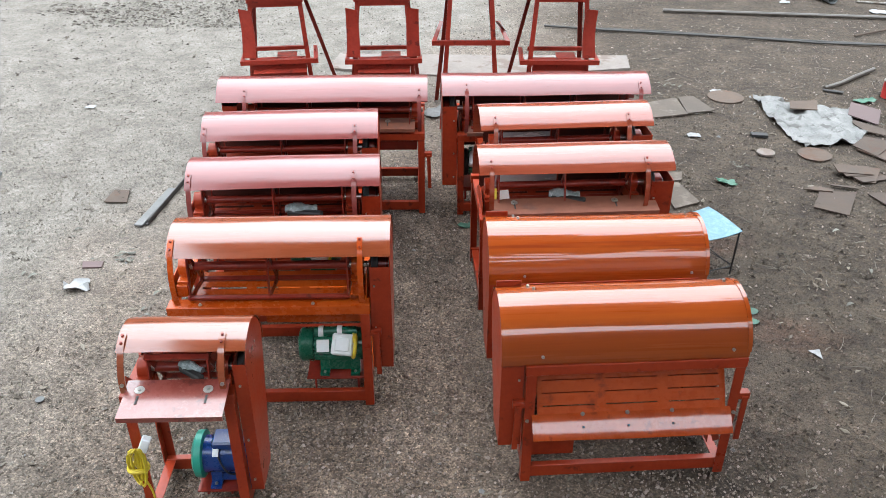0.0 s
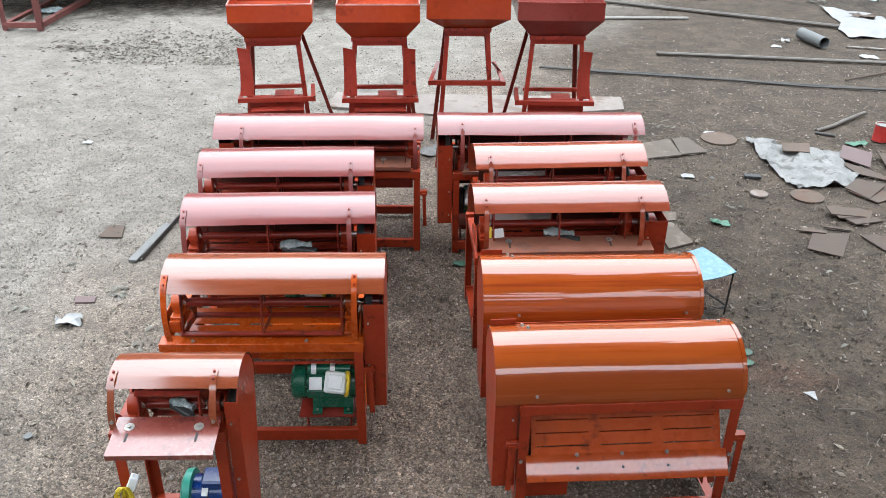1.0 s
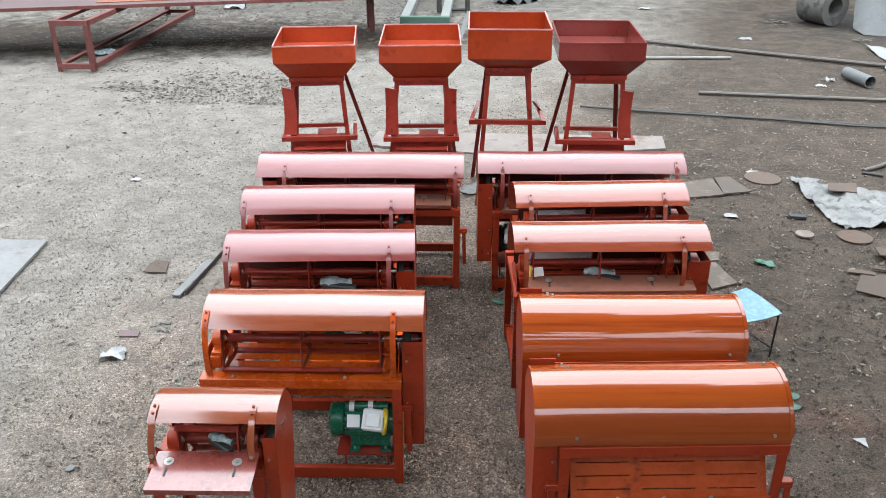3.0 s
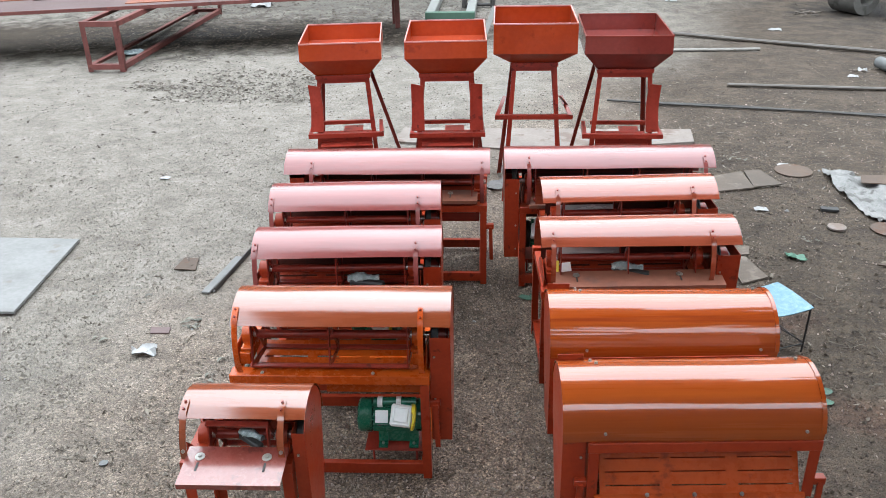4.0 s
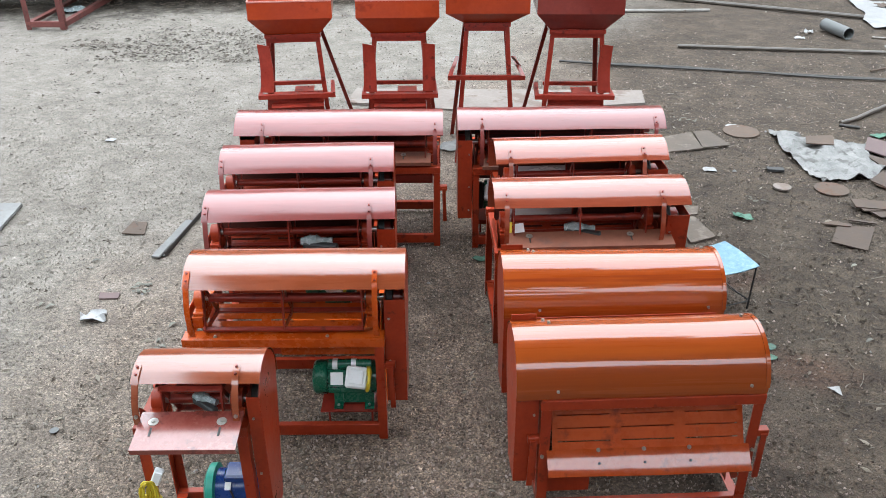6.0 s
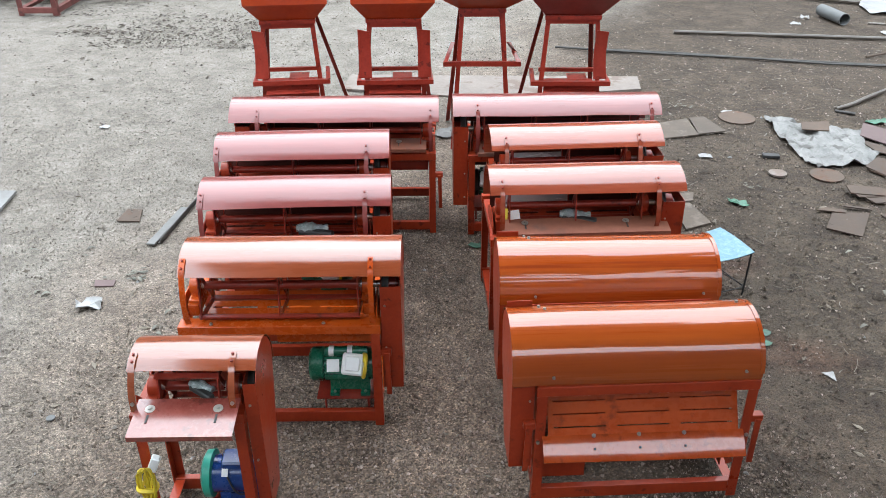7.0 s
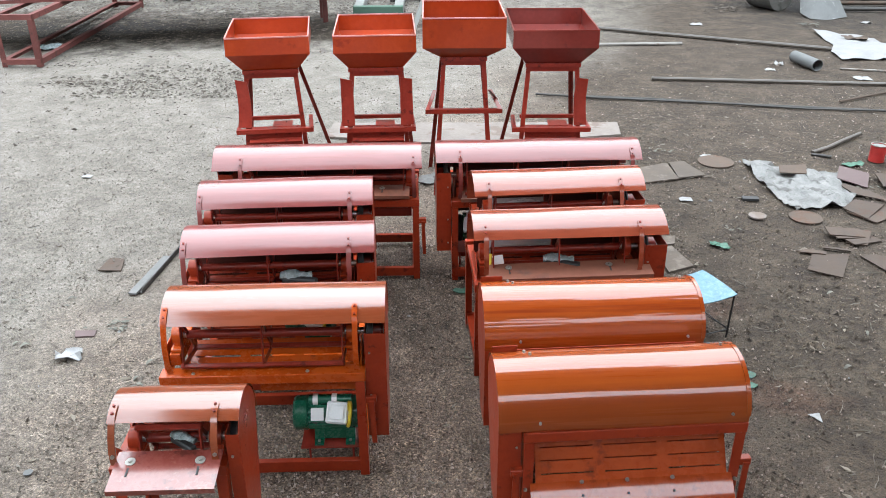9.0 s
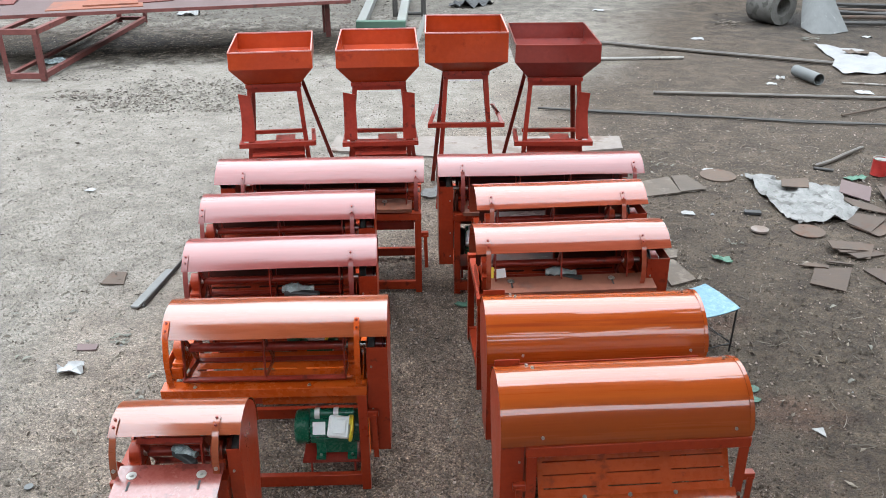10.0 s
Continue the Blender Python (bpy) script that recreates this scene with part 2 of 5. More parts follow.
def soil(name):
    """Compacted grey soil with grit: cells of single grains over broad damp and dusty patches."""
    m = bpy.data.materials.new(name)
    m.use_nodes = True
    n, l = m.node_tree.nodes, m.node_tree.links
    bs = n["Principled BSDF"]
    tc = n.new("ShaderNodeTexCoord")

    def tex(kind, scale, **more):
        t = n.new(kind)
        t.inputs["Scale"].default_value = scale
        for k, v in more.items():
            t.inputs[k].default_value = v
        l.new(tc.outputs["Object"], t.inputs["Vector"])
        return t

    def ramp(src, *stops):
        r = n.new("ShaderNodeValToRGB")
        while len(r.color_ramp.elements) < len(stops):
            r.color_ramp.elements.new(0.5)
        for e, (p, c) in zip(r.color_ramp.elements, stops):
            e.position, e.color = p, (*c, 1)
        l.new(src, r.inputs[0])
        return r.outputs[0]

    def blend(kind, fac, a, b):
        x = n.new("ShaderNodeMix")
        x.data_type, x.blend_type = "RGBA", kind
        if isinstance(fac, float):
            x.inputs[0].default_value = fac
        else:
            l.new(fac, x.inputs[0])
        l.new(a, x.inputs[6])
        l.new(b, x.inputs[7])
        return x.outputs[2]
    broad = tex("ShaderNodeTexNoise", 0.55, Detail=6.0, Roughness=0.6)
    mid = tex("ShaderNodeTexNoise", 3.2, Detail=8.0, Roughness=0.65)
    base = ramp(mid.outputs["Fac"], (0.3, (0.118, 0.087, 0.068)), (0.5, (0.176, 0.134, 0.107)), (0.7, (0.232, 0.182, 0.149)))
    tone = ramp(broad.outputs["Fac"], (0.38, (0.72, 0.69, 0.66)), (0.62, (1.18, 1.17, 1.16)))
    base = blend("MULTIPLY", 1.0, base, tone)
    # browner earth away from the gravelled strip
    xyz = n.new("ShaderNodeSeparateXYZ")
    l.new(tc.outputs["Object"], xyz.inputs[0])
    shift = n.new("ShaderNodeMath")
    shift.operation = "MULTIPLY_ADD"
    l.new(broad.outputs["Fac"], shift.inputs[0])
    shift.inputs[1].default_value = 3.0
    l.new(xyz.outputs["X"], shift.inputs[2])
    wide = n.new("ShaderNodeMapRange")
    wide.inputs[1].default_value, wide.inputs[2].default_value = 1.5, 3.4
    l.new(shift.outputs[0], wide.inputs[0])
    earth = ramp(mid.outputs["Fac"], (0.3, (0.030, 0.0195, 0.012)), (0.5, (0.053, 0.0375, 0.025)), (0.7, (0.083, 0.062, 0.0435)))
    base = blend("MIX", wide.outputs[0], base, earth)
    reach = n.new("ShaderNodeMath")
    reach.operation = "MULTIPLY_ADD"
    l.new(xyz.outputs["Y"], reach.inputs[0])
    reach.inputs[1].default_value = 0.45
    neg = n.new("ShaderNodeMath")
    neg.operation = "MULTIPLY_ADD"
    l.new(shift.outputs[0], neg.inputs[0])
    neg.inputs[1].default_value, neg.inputs[2].default_value = -1.0, 0.0
    l.new(neg.outputs[0], reach.inputs[2])
    zone = n.new("ShaderNodeMapRange")
    zone.inputs[1].default_value, zone.inputs[2].default_value = 1.0, 3.2
    l.new(reach.outputs[0], zone.inputs[0])
    pale = ramp(mid.outputs["Fac"], (0.3, (0.122, 0.106, 0.089)), (0.5, (0.172, 0.153, 0.131)), (0.7, (0.218, 0.197, 0.173)))
    base = blend("MIX", zone.outputs[0], base, pale)
    clods = tex("ShaderNodeTexNoise", 16.0, Detail=5.0, Roughness=0.7)
    lump = ramp(clods.outputs["Fac"], (0.34, (0.58, 0.57, 0.55)), (0.50, (1.0, 1.0, 1.0)), (0.66, (1.42, 1.41, 1.39)))
    even = n.new("ShaderNodeMapRange")
    even.inputs[3].default_value, even.inputs[4].default_value = 0.7, 0.38
    l.new(zone.outputs[0], even.inputs[0])
    base = blend("MULTIPLY", even.outputs[0], base, lump)
    crumbs = tex("ShaderNodeTexNoise", 48.0, Detail=4.0, Roughness=0.75, Distortion=0.6)
    crumb = ramp(crumbs.outputs["Fac"], (0.34, (0.42, 0.40, 0.38)), (0.44, (0.88, 0.87, 0.86)), (0.58, (1.08, 1.08, 1.07)), (0.68, (1.65, 1.63, 1.59)))
    calm = n.new("ShaderNodeMapRange")
    calm.inputs[3].default_value, calm.inputs[4].default_value = 0.95, 0.5
    l.new(zone.outputs[0], calm.inputs[0])
    base = blend("MULTIPLY", calm.outputs[0], base, crumb)
    sand = tex("ShaderNodeTexNoise", 130.0, Detail=3.0, Roughness=0.8, Distortion=0.4)
    grain = ramp(sand.outputs["Fac"], (0.30, (0.45, 0.43, 0.41)), (0.43, (0.92, 0.91, 0.90)), (0.58, (1.08, 1.07, 1.06)), (0.70, (1.6, 1.58, 1.55)))
    base = blend("MULTIPLY", 0.6, base, grain)
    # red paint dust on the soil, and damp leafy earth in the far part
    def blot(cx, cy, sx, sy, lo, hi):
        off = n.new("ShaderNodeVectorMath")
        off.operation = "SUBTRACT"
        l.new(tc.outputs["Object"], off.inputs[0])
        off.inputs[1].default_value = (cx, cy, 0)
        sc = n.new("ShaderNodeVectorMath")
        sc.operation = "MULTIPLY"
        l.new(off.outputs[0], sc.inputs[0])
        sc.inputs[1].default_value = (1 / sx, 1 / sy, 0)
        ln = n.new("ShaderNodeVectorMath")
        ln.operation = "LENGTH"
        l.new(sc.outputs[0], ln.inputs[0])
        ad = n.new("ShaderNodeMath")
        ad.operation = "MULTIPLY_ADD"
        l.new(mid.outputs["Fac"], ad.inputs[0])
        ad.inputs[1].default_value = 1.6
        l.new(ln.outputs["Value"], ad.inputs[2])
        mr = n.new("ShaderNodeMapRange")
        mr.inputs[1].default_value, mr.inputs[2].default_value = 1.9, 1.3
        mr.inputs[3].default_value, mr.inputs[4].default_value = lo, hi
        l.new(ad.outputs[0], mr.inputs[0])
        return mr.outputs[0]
    rgb = n.new("ShaderNodeRGB")
    rgb.outputs[0].default_value = (1.45, 0.85, 0.72, 1)
    for cx, cy, sx, sy in ((1.95, 3.75, 0.30, 0.22), (1.75, 4.75, 0.3, 0.2)):
        base = blend("MULTIPLY", blot(cx, cy, sx, sy, 0.0, 0.4), base, rgb.outputs[0])
    # shade under and between the threshers, painted into the soil colour
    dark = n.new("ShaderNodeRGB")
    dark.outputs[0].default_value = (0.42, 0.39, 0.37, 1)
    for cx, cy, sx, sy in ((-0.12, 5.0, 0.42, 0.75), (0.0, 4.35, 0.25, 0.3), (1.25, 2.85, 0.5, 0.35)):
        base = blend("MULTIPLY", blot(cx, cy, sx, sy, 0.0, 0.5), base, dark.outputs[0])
    damp = n.new("ShaderNodeRGB")
    damp.outputs[0].default_value = (0.21, 0.165, 0.115, 1)
    for cx, cy, sx, sy in ((-3.0, 13.75, 4.4, 1.6), (-7.2, 13.6, 4.0, 1.9), (6.6, 15.4, 1.5, 0.9)):
        base = blend("MULTIPLY", blot(cx, cy, sx, sy, 0.0, 1.0), base, damp.outputs[0])
    ash = n.new("ShaderNodeRGB")
    ash.outputs[0].default_value = (0.55, 0.55, 0.54, 1)
    for cx, cy, sx, sy in ((-3.5, 17.5, 9.0, 2.8), (7.5, 14.8, 2.8, 2.2)):
        base = blend("MULTIPLY", blot(cx, cy, sx, sy, 0.0, 0.9), base, ash.outputs[0])
    grains = tex("ShaderNodeTexVoronoi", 120.0, Randomness=1.0)
    sep = n.new("ShaderNodeSeparateColor")
    l.new(grains.outputs["Color"], sep.inputs[0])
    grit = ramp(sep.outputs[0], (0.0, (0.36, 0.34, 0.32)), (0.35, (0.75, 0.74, 0.72)), (0.75, (1.12, 1.11, 1.08)), (0.92, (1.5, 1.47, 1.42)), (1.0, (2.1, 2.05, 1.96)))
    both = n.new("ShaderNodeMath")
    both.operation = "MAXIMUM"
    l.new(zone.outputs[0], both.inputs[0])
    l.new(wide.outputs[0], both.inputs[1])
    less = n.new("ShaderNodeMapRange")
    less.inputs[3].default_value, less.inputs[4].default_value = 1.0, 0.18
    l.new(both.outputs[0], less.inputs[0])
    base = blend("MULTIPLY", less.outputs[0], base, grit)
    fine = tex("ShaderNodeTexVoronoi", 260.0, Randomness=1.0)
    sep2 = n.new("ShaderNodeSeparateColor")
    l.new(fine.outputs["Color"], sep2.inputs[0])
    dust = ramp(sep2.outputs[1], (0.0, (0.6, 0.59, 0.58)), (0.6, (1.0, 1.0, 1.0)), (1.0, (1.5, 1.48, 1.45)))
    base = blend("MULTIPLY", 0.35, base, dust)
    l.new(base, bs.inputs["Base Color"])
    bs.inputs["Roughness"].default_value = 0.82
    bs.inputs["Specular IOR Level"].default_value = 0.35
    b1 = n.new("ShaderNodeBump")
    b1.inputs["Strength"].default_value, b1.inputs["Distance"].default_value = 0.6, 0.006
    l.new(grains.outputs["Distance"], b1.inputs["Height"])
    b1.invert = True
    b2 = n.new("ShaderNodeBump")
    b2.inputs["Strength"].default_value, b2.inputs["Distance"].default_value = 0.9, 0.02
    l.new(clods.outputs["Fac"], b2.inputs["Height"])
    b3 = n.new("ShaderNodeBump")
    b3.inputs["Strength"].default_value, b3.inputs["Distance"].default_value = 1.0, 0.016
    l.new(crumbs.outputs["Fac"], b3.inputs["Height"])
    l.new(b3.outputs[0], b2.inputs["Normal"])
    l.new(b2.outputs[0], b1.inputs["Normal"])
    l.new(b1.outputs[0], bs.inputs["Normal"])
    return m


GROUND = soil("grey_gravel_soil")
PEBBLE = material("mixed_gravel", [(0.0707, 0.0519, 0.0419), (0.133, 0.102, 0.0825), (0.236, 0.183, 0.151), (0.118, 0.0849, 0.0654), (0.315, 0.251, 0.212), (0.172, 0.132, 0.109), (0.425, 0.342, 0.296)], 8, (0.7, 0.9), island=True, vary=0)
CLOD = material("pale_soil_clods", [(0.0918, 0.0739, 0.0582), (0.148, 0.125, 0.103), (0.196, 0.17, 0.143), (0.112, 0.093, 0.075), (0.241, 0.213, 0.183)], 8, (0.8, 0.9), island=True, vary=0)
TWIG = material("dry_twigs", [(0.035, 0.026, 0.02), (0.08, 0.06, 0.045), (0.05, 0.04, 0.03), (0.16, 0.14, 0.115), (0.24, 0.215, 0.18)], 8, (0.7, 0.9), island=True, vary=0)
DRYLEAF = material("dry_olive_leaf", [(0.0806, 0.0775, 0.0589), (0.118, 0.113, 0.0899), (0.161, 0.155, 0.13)], 18, (0.6, 0.8), vary=0.15)
EARTH = material("dark_soil_crumbs", [(0.0245, 0.0168, 0.0104), (0.0501, 0.0357, 0.0236), (0.0779, 0.0578, 0.0397), (0.039, 0.0273, 0.018), (0.134, 0.105, 0.0756)], 8, (0.8, 0.9), island=True, vary=0)
TWIGBROWN = material("brown_dead_leaves", [(0.045, 0.033, 0.024), (0.085, 0.066, 0.05), (0.13, 0.108, 0.086)], 18, (0.6, 0.8), vary=0.15)
CHAFF = material("dry_leaf_litter", [(0.0954, 0.0765, 0.058), (0.172, 0.144, 0.113), (0.2, 0.171, 0.132), (0.114, 0.09, 0.0662), (0.219, 0.194, 0.157)], 8, (0.7, 0.9), island=True, vary=0)
DIMWALL = material("unseen_dim_plaster", [(0.05, 0.042, 0.031), (0.085, 0.072, 0.054)], 1.5, (0.8, 0.95), bump=0.2, vary=0)
WARMCANOPY = material("unseen_warm_canopy", [(0.15, 0.098, 0.05), (0.24, 0.165, 0.09)], 2, (0.6, 0.8), bump=0.2, vary=0)
NEARWALL = material("unseen_near_plaster", [(0.11, 0.098, 0.085), (0.17, 0.152, 0.134)], 1.5, (0.8, 0.95), bump=0.2, vary=0)


# ---- shaping helpers ----
V = Vector


def part(name, bm, mat, parent=None, label="", smooth=0.6, at=None):
    """Links a bmesh as one mesh object under a thing or part."""
    bmesh.ops.recalc_face_normals(bm, faces=bm.faces)
    me = bpy.data.meshes.new(name)
    bm.to_mesh(me)
    bm.free()
    me.materials.append(mat)
    if smooth:
        me.polygons.foreach_set("use_smooth", [True] * len(me.polygons))
        me.set_sharp_from_angle(angle=smooth)
    ob = new(name, me)
    if parent is not None:
        ob.parent = parent
    if at is not None:
        ob.matrix_basis = at
    if label:
        tagged(ob, label)
    return ob


def thing(name, label, category, m, group="", kind=""):
    ob = new(name)
    ob.empty_display_size = 0.1
    ob.matrix_basis = m
    return tagged(ob, label, category, group, kind)


def box(bm, x0, x1, y0, y1, z0, z1, bevel=0.0, m=None):
    r = bmesh.ops.create_cube(bm, size=1.0)
    mm = Matrix.Translation(((x0 + x1) / 2, (y0 + y1) / 2, (z0 + z1) / 2)) @ Matrix.Diagonal((x1 - x0, y1 - y0, z1 - z0, 1))
    bmesh.ops.transform(bm, matrix=(m @ mm) if m else mm, verts=r["verts"])
    if bevel:
        es = list({e for v in r["verts"] for e in v.link_edges})
        bmesh.ops.bevel(bm, geom=es, offset=bevel, segments=1, affect="EDGES")
    return bm


def cyl(bm, a, b, r0, r1=None, seg=14, caps=True):
    a, b = V(a), V(b)
    d = b - a
    m = Matrix.Translation((a + b) / 2) @ d.to_track_quat("Z", "Y").to_matrix().to_4x4()
    bmesh.ops.create_cone(bm, cap_ends=caps, segments=seg, radius1=r0, radius2=r0 if r1 is None else r1, depth=d.length, matrix=m)
    return bm


def bar(bm, a, b, w, h, up=(0, 0, 1), bevel=0.0):
    """A flat or square bar from a to b, w across and h along up."""
    a, b = V(a), V(b)
    d = (b - a).normalized()
    s = d.cross(V(up)).normalized()
    u = s.cross(d)
    vs = [bm.verts.new(p + s * (i * w / 2) + u * (j * h / 2)) for p in (a, b) for i, j in ((-1, -1), (1, -1), (1, 1), (-1, 1))]
    fs = [bm.faces.new([vs[i] for i in f]) for f in ((0, 1, 2, 3), (7, 6, 5, 4), (0, 4, 5, 1), (1, 5, 6, 2), (2, 6, 7, 3), (3, 7, 4, 0))]
    if bevel:
        bmesh.ops.bevel(bm, geom=list({e for f in fs for e in f.edges}), offset=bevel, segments=1, affect="EDGES")
    return bm


def angle_iron(bm, a, b, u, v, size=0.038, th=0.005):
    """An L-section from a to b whose corner runs along a-b and whose flanges lie towards u and v."""
    a, b, u, v = V(a), V(b), V(u).normalized(), V(v).normalized()
    sec = [(0, 0), (size, 0), (size, th), (th, th), (th, size), (0, size)]
    r0 = [bm.verts.new(a + u * p + v * q) for p, q in sec]
    r1 = [bm.verts.new(b + u * p + v * q) for p, q in sec]
    for i in range(6):
        j = (i + 1) % 6
        bm.faces.new((r0[i], r0[j], r1[j], r1[i]))
    bm.faces.new(r0[::-1])
    bm.faces.new(r1)
    return bm


def prism(bm, poly, x0, x1):
    """A (y, z) outline drawn out from x0 to x1."""
    a = [bm.verts.new((x0, y, z)) for y, z in poly]
    b = [bm.verts.new((x1, y, z)) for y, z in poly]
    n = len(poly)
    for i in range(n):
        bm.faces.new((a[i], a[(i + 1) % n], b[(i + 1) % n], b[i]))
    bm.faces.new(a[::-1])
    bm.faces.new(b)
    return bm


def thicken(bm, faces, th):
    """Gives a sheet of faces a thickness, closed round its rim."""
    verts = list({v for f in faces for v in f.verts})
    nv = {v: V((0, 0, 0)) for v in verts}
    for f in faces:
        f.normal_update()
        for v in f.verts:
            nv[v] += f.normal
    new_v = {v: bm.verts.new(v.co - nv[v].normalized() * th) for v in verts}
    rim = [(l.vert, l.link_loop_next.vert) for f in faces for l in f.loops if sum(1 for g in l.edge.link_faces) == 1]
    for f in list(faces):
        bm.faces.new([new_v[v] for v in reversed(f.verts)])
    for a, c in rim:
        bm.faces.new((c, a, new_v[a], new_v[c]))
    return bm


def skin(bm, x0, x1, line, th=0.003, nx=1, dent=0.0, seed=0):
    """A bent sheet: the (y, z) line drawn out from x0 to x1, with thickness and slight dents."""
    xs = [x0 + (x1 - x0) * i / nx for i in range(nx + 1)]
    rows = []
    for i, x in enumerate(xs):
        row = []
        for j, (y, z) in enumerate(line):
            d = dent * noise.noise(V((x * 2.3 + seed * 7.7, y * 5 + seed, z * 5))) if dent else 0
            row.append(bm.verts.new((x, y + d * 0.5, z + d)))
        rows.append(row)
    fs = [bm.faces.new((rows[i][j], rows[i + 1][j], rows[i + 1][j + 1], rows[i][j + 1])) for i in range(nx) for j in range(len(line) - 1)]
    thicken(bm, fs, th)
    return bm


def arc(cy, cz, r, a0, a1, n=20):
    """Points round (cy, cz); 0 degrees is the front, 90 the top."""
    return [(cy - r * math.cos(radians(a0 + (a1 - a0) * i / n)), cz + r * math.sin(radians(a0 + (a1 - a0) * i / n))) for i in range(n + 1)]


def slotted(bm, x0, x1, line, cols, rows, th=0.003, slot=0.010):
    """A sheet along the (y, z) line with rows of cols long slots through it."""
    pts = [V((0, y, z)) for y, z in line]
    run = [0.0]
    for p, q in zip(pts, pts[1:]):
        run.append(run[-1] + (q - p).length)

    def at(s):
        for i in range(len(pts) - 1):
            if s <= run[i + 1] + 1e-9:
                return pts[i].lerp(pts[i + 1], (s - run[i]) / (run[i + 1] - run[i]))
        return pts[-1]
    total = run[-1]
    cuts, holes = [0.0], []
    for k in range(rows):
        c = total * (k + 0.7) / (rows + 0.4)
        cuts += [c - slot / 2, c + slot / 2]
        holes.append(len(cuts) - 2)
    cuts.append(total)
    w = (x1 - x0) / cols
    xs, hx = [x0], []
    for k in range(cols):
        xs += [x0 + w * k + w * 0.09, x0 + w * k + w * 0.91]
        hx.append(len(xs) - 2)
    xs.append(x1)
    g = [[bm.verts.new((x, at(s).y, at(s).z)) for s in cuts] for x in xs]
    fs = []
    for i in range(len(xs) - 1):
        for j in range(len(cuts) - 1):
            if not (i in hx and j in holes):
                fs.append(bm.faces.new((g[i][j], g[i + 1][j], g[i + 1][j + 1], g[i][j + 1])))
    thicken(bm, fs, th)
    return bm


def tube(bm, pts, r, seg=8):
    """A round rod through the points."""
    rings = []
    pts = [V(p) for p in pts]
    for i, p in enumerate(pts):
        d = (pts[min(i + 1, len(pts) - 1)] - pts[max(i - 1, 0)]).normalized()
        s = d.cross(V((0.3, 0.2, 1))).normalized()
        u = s.cross(d)
        rings.append([bm.verts.new(p + (s * math.cos(2 * math.pi * k / seg) + u * math.sin(2 * math.pi * k / seg)) * r) for k in range(seg)])
    for a, b in zip(rings, rings[1:]):
        for k in range(seg):
            bm.faces.new((a[k], a[(k + 1) % seg], b[(k + 1) % seg], b[k]))
    bm.faces.new(rings[0][::-1])
    bm.faces.new(rings[-1])
    return bm


def ring(bm, x, cy, cz, r0, r1, th, seg=28):
    """A flat ring across the x axis."""
    loops = [[bm.verts.new((xx, cy + r * math.cos(2 * math.pi * k / seg), cz + r * math.sin(2 * math.pi * k / seg))) for k in range(seg)]
             for xx, r in ((x, r0), (x, r1), (x + th, r1), (x + th, r0))]
    for i in range(4):
        a, b = loops[i], loops[(i + 1) % 4]
        for k in range(seg):
            bm.faces.new((a[k], a[(k + 1) % seg], b[(k + 1) % seg], b[k]))
    return bm


def B():
    return bmesh.new()


# ---- ground ----
def spread(near, step, far):
    a = list(np.arange(-near, near + step / 2, step))
    out, d, x = [], step, near
    while x < far:
        d *= 1.35
        x += d
        out.append(x)
    return np.array([-v for v in out[::-1]] + a + out)


def ground():
    xs, ys = spread(6.0, 0.07, 600.0), spread(6.5, 0.07, 600.0) + 7.0
    verts = []
    for y in ys:
        for x in xs:
            z = 0.0
            if abs(x) < 20 and -6 < y < 26:
                z = 0.012 * noise.noise(V((x * 0.7, y * 0.7, 0))) + 0.007 * noise.noise(V((x * 3.1, y * 3.1, 2))) + 0.004 * noise.noise(V((x * 9, y * 9, 5)))
            verts.append((x, y, z - 0.008))
    nx = len(xs)
    faces = [(j * nx + i, j * nx + i + 1, (j + 1) * nx + i + 1, (j + 1) * nx + i) for j in range(len(ys) - 1) for i in range(nx - 1)]
    me = bpy.data.meshes.new("ground")
    me.from_pydata(verts, [], faces)
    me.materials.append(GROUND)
    me.polygons.foreach_set("use_smooth", [True] * len(me.polygons))
    return tagged(new("ground", me), "grey gravelly bare soil of a workshop yard", "ground", kind="structure")


ground()


# ---- threshers ----
def pulley(bm, x, cy, cz, r, w):
    cyl(bm, (x, cy, cz), (x + w, cy, cz), r, seg=24)
    ring(bm, x - 0.004, cy, cz, r * 0.4, r + 0.008, 0.006, 24)
    ring(bm, x + w - 0.002, cy, cz, r * 0.4, r + 0.008, 0.006, 24)


def bolt(parent, p, d=(0, -1, 0), r=0.009, mat=None, name="bolt", washer=0.0):
    b = B()
    p, d = V(p), V(d).normalized()
    if washer:
        cyl(b, p, p + d * 0.003, washer, seg=16)
    cyl(b, p, p + d * 0.009, r, r * 0.85, seg=6)
    return part(name, b, mat or ZINC, parent)


